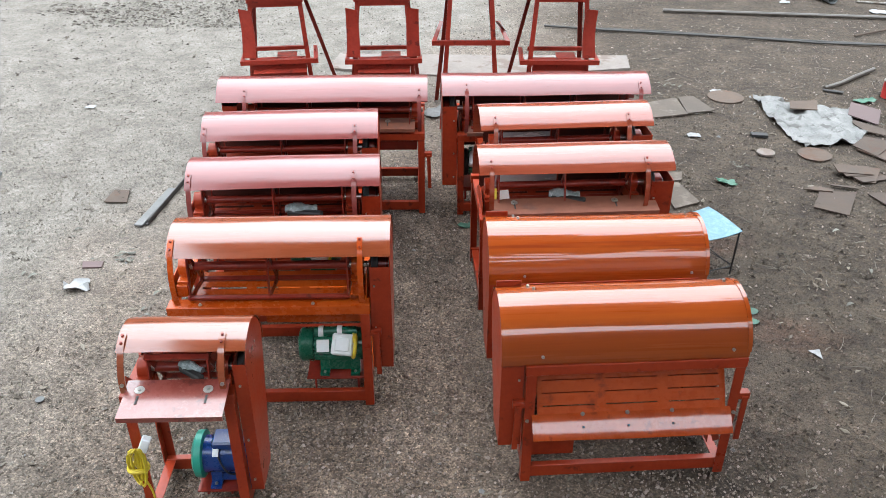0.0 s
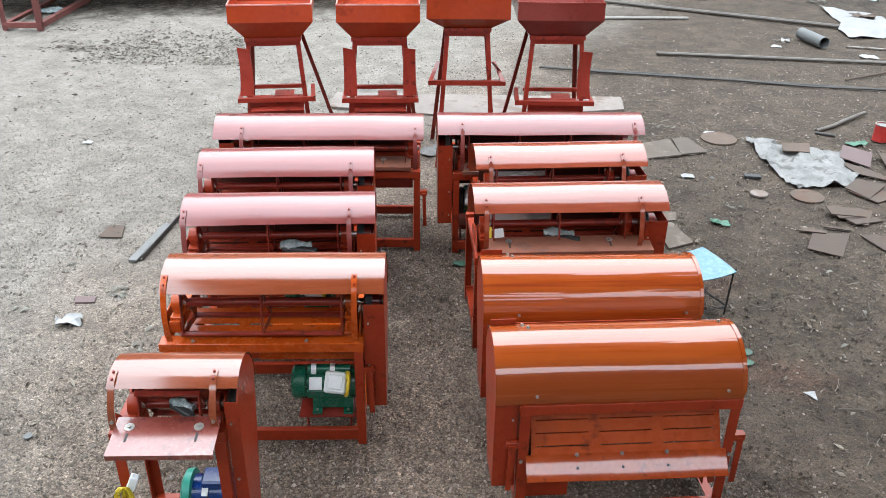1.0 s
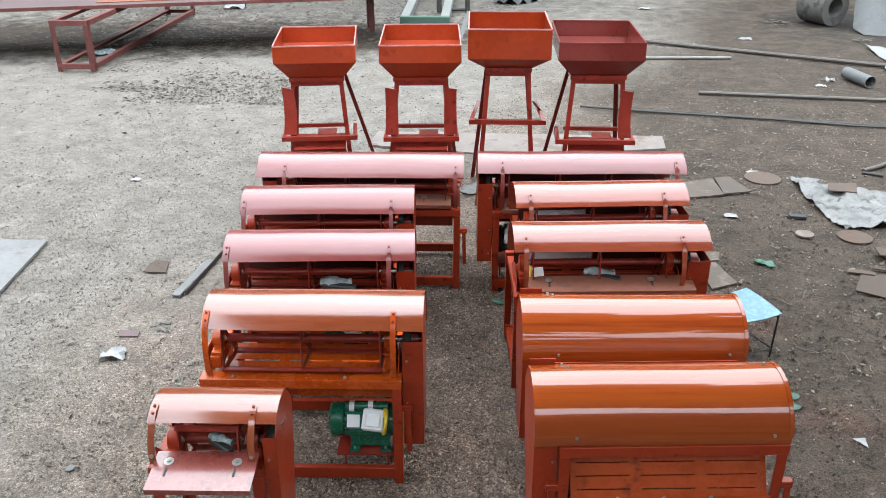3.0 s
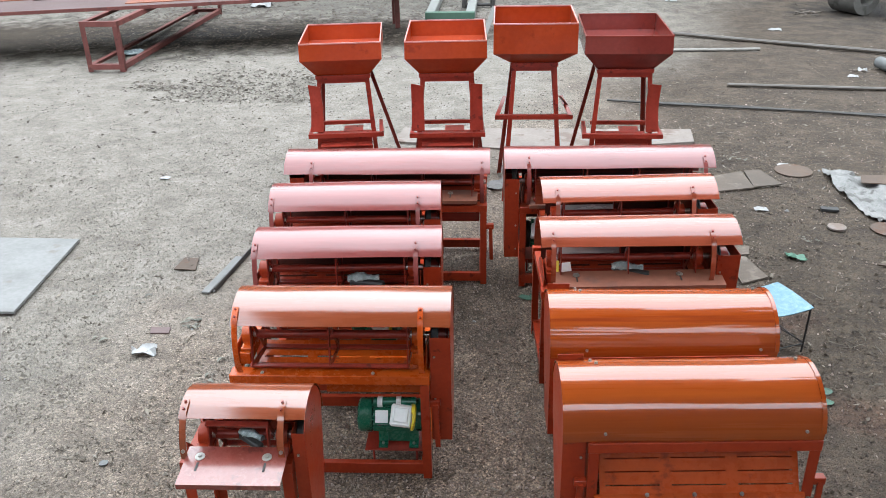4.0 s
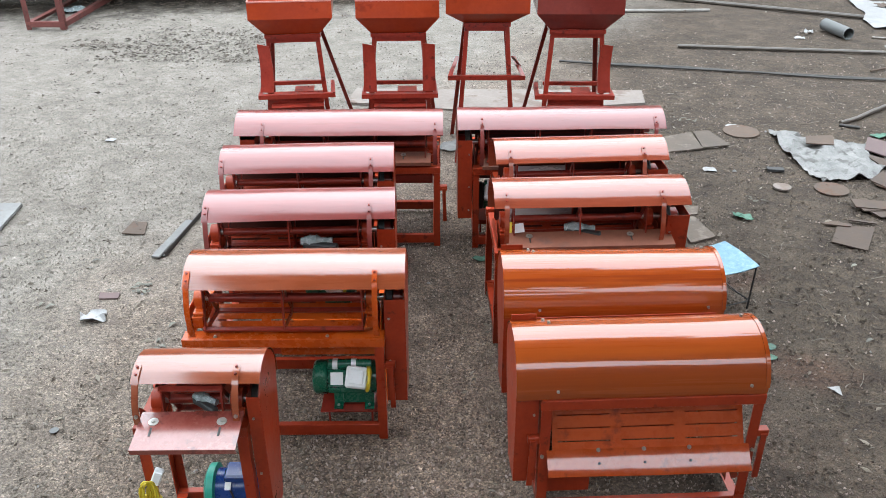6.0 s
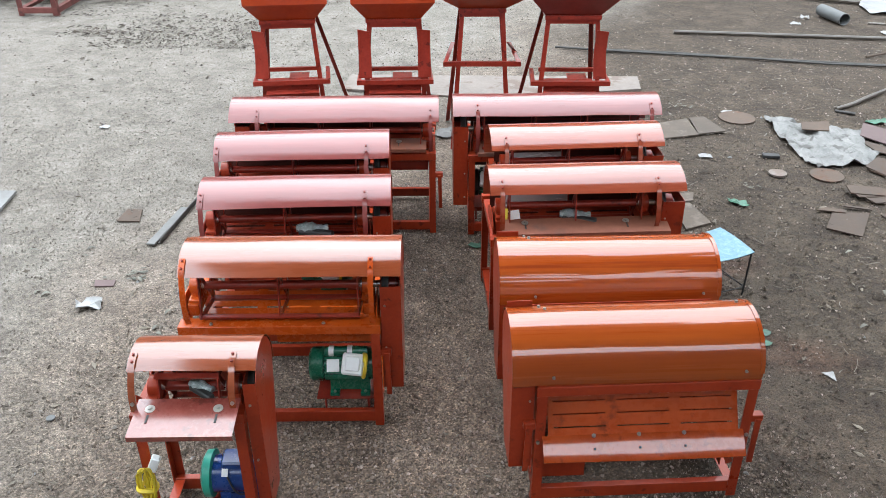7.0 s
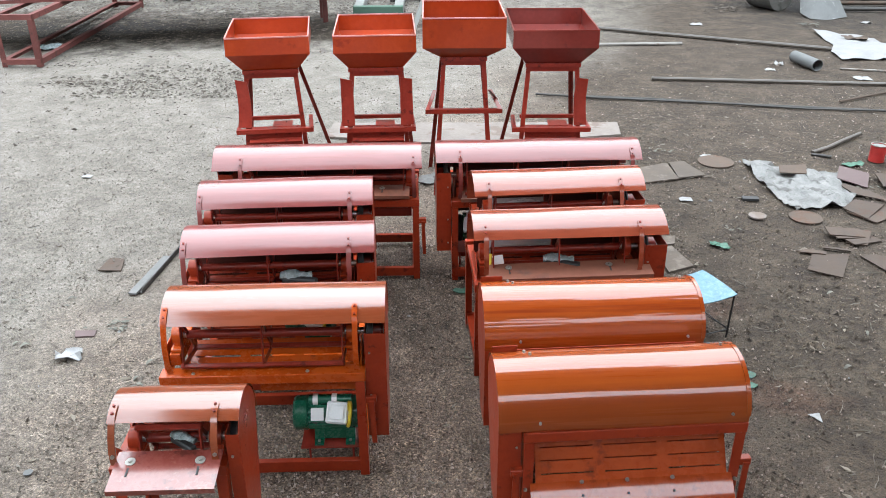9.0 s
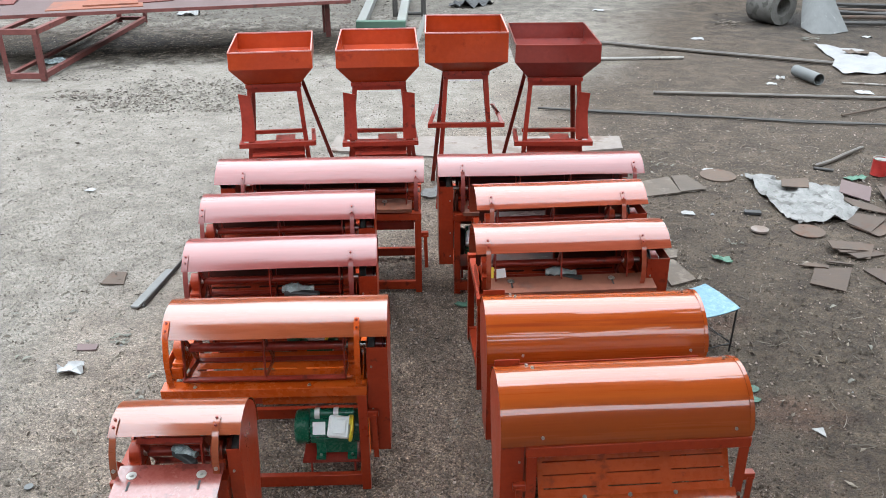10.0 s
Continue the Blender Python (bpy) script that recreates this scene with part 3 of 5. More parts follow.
def electric_motor(name, label, m, paint, fan, length=0.27, r=0.077, terminal=True, flare=1.06, group=""):
    """Axis along x, feet at z 0; the shaft points to +x."""
    t = thing(name, label, "motor", m, group)
    base = 0.055 if terminal else 0.035
    zc = r + base
    b = B()
    n = 72
    def loop(x, f, ribs):
        out = []
        for k in range(n):
            rr = r * f + (0.006 if ribs and terminal and k % 3 == 0 else 0.0)
            out.append(b.verts.new((x, rr * math.cos(2 * math.pi * k / n), zc + rr * math.sin(2 * math.pi * k / n))))
        return out
    L = [loop(0.075, 0.9, False), loop(0.078, 0.94, True), loop(length - 0.05, 0.94, True), loop(length - 0.048, 1.0, False),
         loop(length - 0.025, 1.0, False), loop(length - 0.004, 0.6, False)]
    for p, q in zip(L, L[1:]):
        for k in range(n):
            b.faces.new((p[k], p[(k + 1) % n], q[(k + 1) % n], q[k]))
    b.faces.new(L[0][::-1])
    b.faces.new(L[-1])
    part("body", b, paint, t)
    b = B()
    n2 = 32
    e = 0.075 if flare < 1.1 else 0.05
    x0 = 0.0 if flare < 1.1 else 0.03
    prof = [(x0, r * 0.70), (x0 + 0.004, r * 0.92), (x0 + 0.016, r * flare * 0.98), (x0 + e * 0.9, r * flare), (x0 + e, r * 0.97)]
    loops = [[b.verts.new((x, rr * math.cos(2 * math.pi * k / n2), zc + rr * math.sin(2 * math.pi * k / n2))) for k in range(n2)] for x, rr in prof]
    for p, q in zip(loops, loops[1:]):
        for k in range(n2):
            b.faces.new((p[k], p[(k + 1) % n2], q[(k + 1) % n2], q[k]))
    b.faces.new(loops[0])
    b.faces.new(loops[-1][::-1])
    part("fan_cover", b, fan, t, "domed fan cover")
    for x in (0.10, length - 0.085):
        f = part("foot", prism(B(), [(-r * 1.08, 0), (-r * 1.08, 0.014), (-r * 0.72, 0.018), (-r * 0.62, base + 0.025), (r * 0.62, base + 0.025), (r * 0.72, 0.018), (r * 1.08, 0.014), (r * 1.08, 0)], x, x + 0.045), paint, t)
        bolt(f, (x + 0.022, -r * 0.9, 0.014), (0, 0, 1), 0.008)
    part("foot_web", box(B(), 0.14, length - 0.08, -r * 0.6, r * 0.6, 0.012, base + 0.015), paint, t)
    part("shaft", cyl(B(), (length - 0.01, 0, zc), (length + 0.018, 0, zc), 0.012), STEEL, t)
    if terminal:
        q = pose(length - 0.115, -r * 0.74, zc + r * 0.42, 48, 0, 0) @ pose(0, 0, 0, 0, 0, -6)
        b = B()
        box(b, -0.052, 0.052, -0.052, 0.052, 0.0, 0.055, 0.008, q)
        tb = part("terminal_box", b, WHITE, t, "white plastic terminal box")
        part("box_lid", box(B(), -0.034, 0.034, -0.034, 0.034, 0.055, 0.063, 0.003, q), WHITE, tb)
        b = B()
        pts = [q @ V((0.052 + 0.012 * math.sin(a * 0.9), 0.055 * math.cos(a), 0.015 + 0.055 * math.sin(a))) for a in np.linspace(0, 7.6, 34)]
        tube(b, pts, 0.009)
        part("cable", b, YELLOW, t, "coiled yellow cable")
        np_ = part("name_plate", box(B(), 0.092, 0.152, -0.004, 0.001, -0.03, 0.03, 0, pose(0, -r * 0.88, zc + r * 0.5, -30, 0, 0)), WHITE, t, "small pale name plate")
        part("writing_bar", box(B(), 0.102, 0.130, -0.0055, -0.0041, -0.004, 0.004, 0, pose(0, -r * 0.88, zc + r * 0.5, -30, 25, 0)), BLACK, np_)
        for x in (0.10, 0.19):
            part("capacitor_clip", cyl(B(), (x, -0.012, zc + r + 0.004), (x + 0.024, -0.012, zc + r + 0.004), 0.028, seg=16), WHITE, t)
        part("capacitor", cyl(B(), (0.08, -0.012, zc + r + 0.004), (length - 0.05, -0.012, zc + r + 0.004), 0.024, seg=16), paint, t)
    else:
        part("name_plate", box(B(), 0.125, 0.15, -0.004, 0.001, -0.028, 0.028, 0, pose(0, -r * 0.66, zc + r * 0.84, -48, 0, 0)), WHITE, t, "small pale name plate")
        part("wire_box", box(B(), 0.12, 0.235, -0.055, 0.04, zc + r * 0.8, zc + r + 0.022, 0.008), paint, t)
        b = B()
        tube(b, [(0.14 + 0.08 * k / 14, -r * (0.75 + 0.35 * math.sin(math.pi * k / 14)), zc + r * (0.7 - 1.3 * math.sin(math.pi * k / 28))) for k in range(15)], 0.004)
        part("wire", b, BLACK, t)
    return t


def thresher(label, m, W, D=0.58, zb=0.60, E=(0.02, 0.88), R=0.23, front=46.0, back=188.0, guard="R", table=None, tray=False,
             paint=RED, cover=COVER, group="threshers", mount=None, gz=(0.22, 0.79), cx=None, low=True, lever=True, strap=True, drum=True, chute=True, concave=True, liner=False, tx=None, rear=False, seed=1, gw=0.096, strap_x=None, low_paint=None, flat_guard=False):
    """A drum thresher: x across from the front leg on the left, y to the back, z up."""
    t = thing("drum_thresher", label, "thresher", m, group)
    S = 0.042
    low_paint = low_paint or paint
    cy, cz = E[0] + R * math.cos(radians(front)), E[1] - R * math.sin(radians(front))
    # legs, rails
    for x, ux in ((0, 1), (W, -1)):
        for y, uy in ((0, 1), (D, -1)):
            part("leg", angle_iron(B(), (x, y, 0), (x, y, zb - 0.002), (ux, 0, 0), (0, uy, 0), S), low_paint, t)
    for y, uy in ((-0.003, 1), (D + 0.003, -1)):
        wide = 0.075 if uy > 0 else 0.04
        part("top_rail", box(B(), -0.004, W + 0.004, min(y, y + wide * uy), max(y, y + wide * uy), zb - 0.048, zb, 0.002), paint if uy > 0 else low_paint, t)
        if low:
            part("low_rail", box(B(), 0.006, W - 0.006, min(y + 0.009 * uy, y + 0.039 * uy), max(y + 0.009 * uy, y + 0.039 * uy), 0.022, 0.085, 0.002), low_paint, t)
    for x, ux in ((0.003, 1), (W - 0.003, -1)):
        part("side_rail", angle_iron(B(), (x, 0.074, zb - 0.004), (x, D - 0.074, zb - 0.004), (ux, 0, 0), (0, 0, -1), S), paint, t)
        if low:
            part("side_rail", angle_iron(B(), (x + 0.006 * ux, 0.01, 0.08), (x + 0.006 * ux, D - 0.01, 0.08), (ux, 0, 0), (0, 0, -1), S), paint, t)
    gx0, gx1 = (W + 0.006, W + 0.006 + gw) if guard == "R" else (-0.102, -0.006)
    # cover sheet with a rolled back edge
    x0, x1 = cx or ((0.035, W + 0.105) if guard == "R" else (-0.105, W - 0.01))
    line = arc(cy, cz, R, front, back, 26)
    low_edge = (line[0][0] + 0.004, line[0][1] - 0.024)
    line = [low_edge] + line if tray else arc(cy, cz, R, front - 6, back, 28)
    part("cover", skin(B(), x0, x1, line, 0.003, 12, 0.004, seed), cover, t, "curved sheet-metal drum cover")
    # end plates of the drum housing
    for x in (0.012, W - 0.016):
        if tray:
            poly = [(cy - R * 0.97, cz - 0.05)] + [(y, z) for y, z in arc(cy, cz, R * 0.975, front, back, 16)] + [(cy + R * 0.97, zb), (cy - R * 0.97, zb)]
        else:
            poly = [(0.05, zb - 0.03), (0.06, zb + 0.05), (cy - 0.05, cz - 0.02), (cy + 0.05, cz - 0.02), (cy + 0.14, zb + 0.05), (cy + 0.15, zb - 0.03)]
        part("end_plate", prism(B(), poly, x, x + 0.004), paint, t)
    if tray:
        # the closed end of the cover
        xe = x1 - 0.006 if guard == "L" else x0 + 0.002
        poly = arc(cy, cz, R * 0.99, front, back, 22) + [(cy + R * 0.97, zb + 0.005), (cy - R * 0.95, zb + 0.005)]
        part("end_cap", prism(B(), poly, xe, xe + 0.004), cover, t)
        part("edge_bead", skin(B(), x1 - 0.014, x1 + 0.003, arc(cy, cz, R + 0.004, front + 2, back, 24), 0.004), cover, t, "folded end bead of the cover")
        for x, a in ((0.03, 108), (0.05, 100), (W - 0.05, 104)):
            q = arc(cy, cz, R + 0.002, a, a, 1)[0]
            bolt(t, (x, *q), (0, 0.2, 1), 0.008)
        for x in (0.06, W - 0.07):
            q = arc(cy, cz, R + 0.002, front + 6, front + 6, 1)[0]
            bolt(t, (x, *q), (0, -1, 0.1), 0.007)
        part("guard_tab", box(B(), gx0 + 0.002, gx1 + 0.012, cy + 0.085, cy + 0.089, cz + 0.05, cz + R + 0.012, 0.001), paint, t)
    if strap:
        for x in strap_x or (0.055, W - 0.03):
            pts = arc(cy, cz, R + 0.005, front + 16, front, 5) + [
                (E[0] + (0.002 - E[0]) * u - 0.115 * (E[1] - zb) * math.sin(math.pi * u) - 0.004, E[1] + (zb + 0.02 - E[1]) * u) for u in (0.12, 0.25, 0.4, 0.55, 0.7, 0.85, 1.0)]
            s = part("strap", skin(B(), x - 0.0125, x + 0.0125, pts, 0.004), cover if paint is RED else paint, t, "riveted holding strap")
            n0 = V((0, -math.cos(radians(front + 8)), math.sin(radians(front + 8))))
            for a in (13, 4):
                q = arc(cy, cz, R + 0.008, front + a, front + a, 1)[0]
                bolt(s, (x, *q), n0, 0.006, MAROON, "rivet")
            bolt(s, (x, -0.004, zb + 0.06), (0, -1, 0.1), 0.009)
    # drum: shaft, rings, bars
    if drum:
        rd = R - 0.07
        n = 4
        part("shaft", cyl(B(), (0.035 if guard == "R" else -0.09, cy, cz), (W + (gw - 0.006 if guard == "R" else -0.005), cy, cz), 0.016), STEEL, t)
        b = B()
        cyl(b, (0.1, cy, cz), (W - 0.1, cy, cz), 0.021, seg=16)
        part("drum_core", b, MAROON, t)
        k = 3 if W > 0.6 else 2
        if W > 1.1:
            k = 4
        for i in range(k):
            x = 0.1 + (W - 0.2) * i / (k - 1)
            b = B()
            q4 = [(cy + rd * math.cos(math.pi + 0.61 + math.pi * j / 2), cz + rd * math.sin(math.pi + 0.61 + math.pi * j / 2)) for j in range(4)]
            for j in range(4):
                (ya, za), (yb, zb_) = q4[j], q4[(j + 1) % 4]
                bar(b, (x + 0.003, ya, za), (x + 0.003, yb, zb_), 0.026, 0.006, up=(1, 0, 0))
            bar(b, (x + 0.003, *q4[1]), (x + 0.003, *q4[3]), 0.022, 0.005, up=(1, 0, 0))
            part("drum_frame", b, MAROON, t)
        for j in range(n):
            a = math.pi + 0.61 + 2 * math.pi * j / n
            b = B()
            c, s = math.cos(a), math.sin(a)
            bar(b, (0.09, cy + c * rd, cz + s * rd), (W - 0.09, cy + c * rd, cz + s * rd), 0.024, 0.022, up=(0, c, s), bevel=0.004)
            part("drum_bar", b, MAROON, t)
        for x in (0.045, W - 0.075):
            b = B()
            box(b, x - 0.012, x + 0.042, cy - 0.075, cy + 0.075, cz - 0.052, cz - 0.036, 0.003)
            cyl(b, (x - 0.008, cy, cz), (x + 0.038, cy, cz), 0.046, seg=20)
            box(b, x, x + 0.03, cy - 0.042, cy + 0.042, cz - 0.04, cz, 0.002)
            part("bearing_block", b, paint, t, "cast pillow bearing block")
        for x in (0.03, W - 0.08):
            b = B()
            box(b, x, x + 0.05, cy - 0.09, cy + 0.09, zb + 0.001, cz - 0.053, 0.002)
            part("bearing_seat", b, paint, t)
        if concave:
            part("concave", slotted(B(), 0.07, W - 0.07, arc(cy, cz, R - 0.02, -58, -150, 14), 3 if W > 0.6 else 2, 7), paint, t, "slotted concave grate under the drum")
    # belt guard
    zl, zt = gz
    yb = cy + R * 0.92
    poly = [(0.03, zl), (0.03, zt), *arc(cy, cz, R * 0.965, front + 6 if not tray else 12, 166, 16), (yb - 0.03, cz - 0.12), (0.2, zl)]
    flat = [(0.03, zl), (0.03, zt), (yb, zt), (yb - 0.03, cz - 0.12), (0.2, zl)]
    b = B()
    th = 0.003
    inner = gx0 if guard == "R" else gx1 - th
    outer = gx1 - th if guard == "R" else gx0
    prism(b, flat if flat_guard else poly, outer, outer + th)
    prism(b, flat if not tray else poly, inner, inner + th)
    ring_pts = [(0.03, zt), (0.03, zl), (0.2, zl), (yb - 0.03, cz - 0.12), (yb, zt), arc(cy, cz, R * 0.955, 158, 158, 1)[0]]
    skin(b, gx0 + 0.001, gx1 - 0.001, ring_pts, 0.003)
    if tray:
        skin(b, gx0 + 0.001, gx1 - 0.001, arc(cy, cz, R * 0.965, 8, 165, 14), 0.003)
    g = part("belt_guard", b, low_paint, t, "tall tapered sheet-metal belt guard", smooth=0.4)
    for z in (zt - 0.1, (zl + zt) / 2 - 0.05, zl + 0.06):
        bolt(g, (gx0 + 0.02 if guard == "R" else gx1 - 0.02, 0.03, z), (0, -1, 0), 0.006)
    b = B()
    px = W + gw * 0.16 if guard == "R" else -0.045
    pulley(b, px, cy, cz, 0.085, 0.022)
    pl = part("pulley", b, BLACK if guard == "R" else DARKIRON, t, "black grooved belt pulley")
    hx = (px + 0.026, px + gw * 0.62) if guard == "R" else (-0.09, -0.051)
    part("hub", cyl(cyl(B(), (hx[0], cy, cz), (hx[1], cy, cz), 0.05, seg=20), (hx[1], cy, cz), (hx[1] + (0.012 if guard == "R" else 0.0005), cy, cz), 0.03, seg=16), MAROON, pl, "red pulley hub")
    # tension stub and hanging flat
    if lever:
        for side in ((1,) if not tray else (0, 1)):
            b = B()
            xs = W if side else 0
            s = 1 if side else -1
            bar(b, (xs - 0.0 * s, 0.02, 0.44), (xs + 0.05 * s, 0.02, 0.44), 0.034, 0.034, bevel=0.002)
            bar(b, (xs + 0.028 * s, 0.0, 0.44), (xs + 0.034 * s, 0.01, 0.19), 0.024, 0.008, up=(0, 1, 0))
            part("tension_lever", b, low_paint, t)
    # feed table
    if table:
        ya, za, yb2, zb2 = table
        tx0, tx1 = tx or (0.06, W - 0.06)
        b = skin(B(), tx0, tx1, [(yb2, zb2), (ya, za), (ya + 0.004, za - 0.022)], 0.003, 6, 0.002, seed)
        tb = part("feed_table", b, TABLETOP if W < 0.6 else PRIMED, t, "flat sheet feed table with slotted bolts")
        slope = V((0, zb2 - za, -(yb2 - ya))).normalized() * -1
        for fx in (0.2, 0.8):
            p = V((W * fx, ya + (yb2 - ya) * 0.72, za + (zb2 - za) * 0.72)) + slope * 0.002
            bolt(tb, p, slope, 0.008, ZINC, "bolt", 0.019)
            q = V((W * fx, ya + (yb2 - ya) * 0.45, za + (zb2 - za) * 0.45)) + slope * 0.0035
            b = B()
            bar(b, q - V((0, 0.02, 0.02 * (zb2 - za) / (yb2 - ya))), q + V((0, 0.02, 0.02 * (zb2 - za) / (yb2 - ya))), 0.008, 0.002, up=slope)
            part("slot", b, BLACK, tb)
    elif not tray:
        for fx in (0.16, 0.72):
            bolt(t, (W * fx, 0.02, zb + 0.001), (0, 0, 1), 0.006, ZINC, "bolt", 0.009)
    if tray:
        line = [(0.095, 0.545), (0.05, 0.468), (0.0, 0.385)]
        s = part("outlet_tray", slotted(B(), 0.055, W - 0.05, line, 3, 3, slot=0.005), TRAY, t, "slotted outlet tray of sheet steel")
        lip = part("tray_lip", skin(B(), 0.03, W - 0.03, [(0.002, 0.388), (-0.012, 0.379), (-0.040, 0.350), (-0.072, 0.316), (-0.079, 0.312)], 0.003, 12, 0.006, 5), TRAY, s)
        for k in range(3):
            bolt(lip, (W * (0.27 + 0.21 * k), -0.004, 0.3855), (0, -0.6, 1), 0.010)
            bolt(lip, (W * (0.27 + 0.21 * k), -0.042, 0.3475), (0, -1, 1), 0.006, BLACK, "bolt")
        for x in (0.012, W - 0.012):
            bolt(s, (x, -0.002, 0.36), (0, -1, 0.3), 0.009)
        part("tray_stay", bar(B(), (W - 0.11, -0.052, 0.326), (W - 0.07, -0.02, 0.22), 0.03, 0.004, up=(0, 1, 0)), paint, t)
        part("side_plate", prism(B(), [(0.06, 0.09), (0.06, 0.56), (D - 0.055, 0.56), (D - 0.055, 0.09)], 0.03, 0.034), paint, t)
        part("side_plate", prism(B(), [(0.10, 0.09), (0.14, 0.56), (D - 0.055, 0.56), (D - 0.055, 0.09)], W - 0.05, W - 0.046), paint, t)
        part("back_plate", box(B(), 0.04, W - 0.04, D - 0.05, D - 0.046, 0.09, 0.70), paint, t)
        part("chute_plate", box(B(), 0.05, 0.24, 0.06, 0.064, 0.1, 0.3), paint, t)
    elif chute:
        part("chute_plate", skin(B(), W * 0.46, W - 0.05, [(0.10, 0.52), (0.105, 0.44), (0.3, 0.42), (D - 0.06, 0.41)], 0.003), MAROON if paint is RED else paint, t)
    if liner:
        part("liner", box(B(), 0.10, W * 0.52, 0, 0.003, 0, 0.085, 0, pose(0, cy + R * 0.80, cz - 0.115, -14, 0, 0)), LINER, t, "bare shiny steel liner sheet")
    # back sheet in the shade-dark colour, closing the view through the housing
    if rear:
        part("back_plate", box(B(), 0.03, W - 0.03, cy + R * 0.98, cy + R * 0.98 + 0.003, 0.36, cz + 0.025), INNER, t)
    if mount:
        x, y, z = mount[:3]
        mw = mount[3] if len(mount) > 3 else 0.3
        b = B()
        box(b, x, x + mw, y - 0.1, y + 0.1, z - 0.006, z)
        for xx in (x + 0.04, x + mw - 0.05):
            cyl(b, (xx, y - 0.085, 0.08), (xx, y - 0.085, z), 0.006, seg=8)
            cyl(b, (xx, y + 0.085, 0.08), (xx, y + 0.085, z), 0.006, seg=8)
        part("motor_mount", b, MAROON, t)
        part("mount_rail", box(B(), x + 0.02, x + mw - 0.02, y + 0.075, y + 0.1, 0.06, 0.085), paint, t)
    return t


def place(x, y, yaw, t_rise=0.0):
    return pose(x, y, t_rise, 0, 0, yaw)


# left row, front to back
ROW = "two rows of drum threshers"
SM = place(-1.235, 2.435, 1.5)
thresher("small red drum thresher with a short pink feed table", SM, 0.43, D=0.30, gw=0.052, cover=COVER_PALE, strap_x=(0.024, 0.40), zb=0.68, E=(0.06, 0.866), R=0.20, front=60, back=182,
         table=(-0.14, 0.695, 0.045, 0.72), group=ROW, gz=(0.14, 0.80), mount=(0.20, 0.15, 0.11, 0.19), lever=False, chute=False, cx=(0.005, 0.491), concave=False, tx=(0.03, 0.42), seed=1)
electric_motor("electric_motor", "blue electric motor with a teal fan cover", SM @ pose(0.155, 0.15, 0.111), BLUE, TEAL, 0.31, 0.084, False, 1.2)
M2 = place(-1.266, 3.133, 1.4)
thresher("orange-red drum thresher with open front and slotted concave", M2, 0.925, group=ROW, paint=VIVID, low_paint=RED, cover=COVER_PALE, mount=(0.60, 0.13, 0.15), seed=2)
electric_motor("electric_motor", "green electric motor with a white terminal box", M2 @ pose(0.565, 0.13, 0.151), GREEN, GREEN, 0.335, 0.08)
M3 = place(-1.36, 3.80, 3.0)
thresher("red drum thresher with pink curved cover and feed table", M3, 0.93, group=ROW, table=(-0.06, 0.66, 0.06, 0.66), rear=True, seed=3, mount=(0.5, 0.3, 0.15))
electric_motor("electric_motor", "green electric motor under the third thresher", M3 @ pose(0.5, 0.3, 0.151), GREEN, GREEN, 0.29, 0.092)
M4 = place(-1.43, 4.415, 3.0)
thresher("red drum thresher with pink curved cover in the row", M4, 0.95, front=42, group=ROW, table=(-0.06, 0.66, 0.06, 0.66), rear=True, seed=4)
M5 = place(-1.345, 5.13, 1.2)
thresher("long red drum thresher with its belt guard beside the hoppers", M5, 1.22, E=(0.0, 0.85), front=40, guard="L", cx=(-0.13, 1.245), group=ROW, table=(-0.02, 0.64, 0.12, 0.66), rear=True, seed=5)
# right row
N1 = place(0.343, 2.65, 3.6)
thresher("orange glossy drum thresher seen from behind with slotted outlet tray", N1, 0.915, E=(0.0, 0.677), R=0.203, front=3, back=172, zb=0.65, guard="L",
         tray=True, paint=RED, cover=ORANGE, strap=False, drum=False, group=ROW, gz=(0.2, 0.66), cx=(-0.106, 0.918), seed=6)
N2 = place(0.32, 3.25, 2.6)
thresher("orange glossy drum thresher with a full rounded cover", N2, 0.915, E=(0.0, 0.675), R=0.208, front=3, back=172, zb=0.65, guard="L",
         tray=True, paint=RED, cover=ORANGE, strap=False, drum=False, group=ROW, gz=(0.2, 0.66), cx=(-0.106, 0.925), seed=7)
N3 = place(0.205, 3.972, 3.4)
thresher("orange-red drum thresher with a wide pink feed table", N3, 0.925, gw=0.122, flat_guard=True, tx=(0.055, 0.965), cx=(-0.01, 1.045), cover=COVER_ORANGE, rear=True, liner=True, group=ROW, table=(-0.06, 0.66, 0.08, 0.68), seed=8)
N4 = place(0.26, 4.584, 4.3)
thresher("orange-red drum thresher with a bright orange cover edge", N4, 0.89, gw=0.122, flat_guard=True, cx=(-0.035, 1.01), cover=COVER_ORANGE, rear=True, liner=True, group=ROW, table=(-0.06, 0.66, 0.08, 0.68), seed=9)
N5 = place(0.099, 5.129, 2.0)
thresher("long red drum thresher with a belt guard and motor", N5, 1.22, E=(0.0, 0.895), cx=(-0.105, 1.255), guard="L", group=ROW, table=(-0.02, 0.62, 0.12, 0.65), mount=(0.02, 0.17, 0.18, 0.22), rear=True, seed=10)
electric_motor("electric_motor", "dark green electric motor with white terminal box", N5 @ pose(0.005, 0.17, 0.181), GREEN, BLACK, 0.245, 0.09)


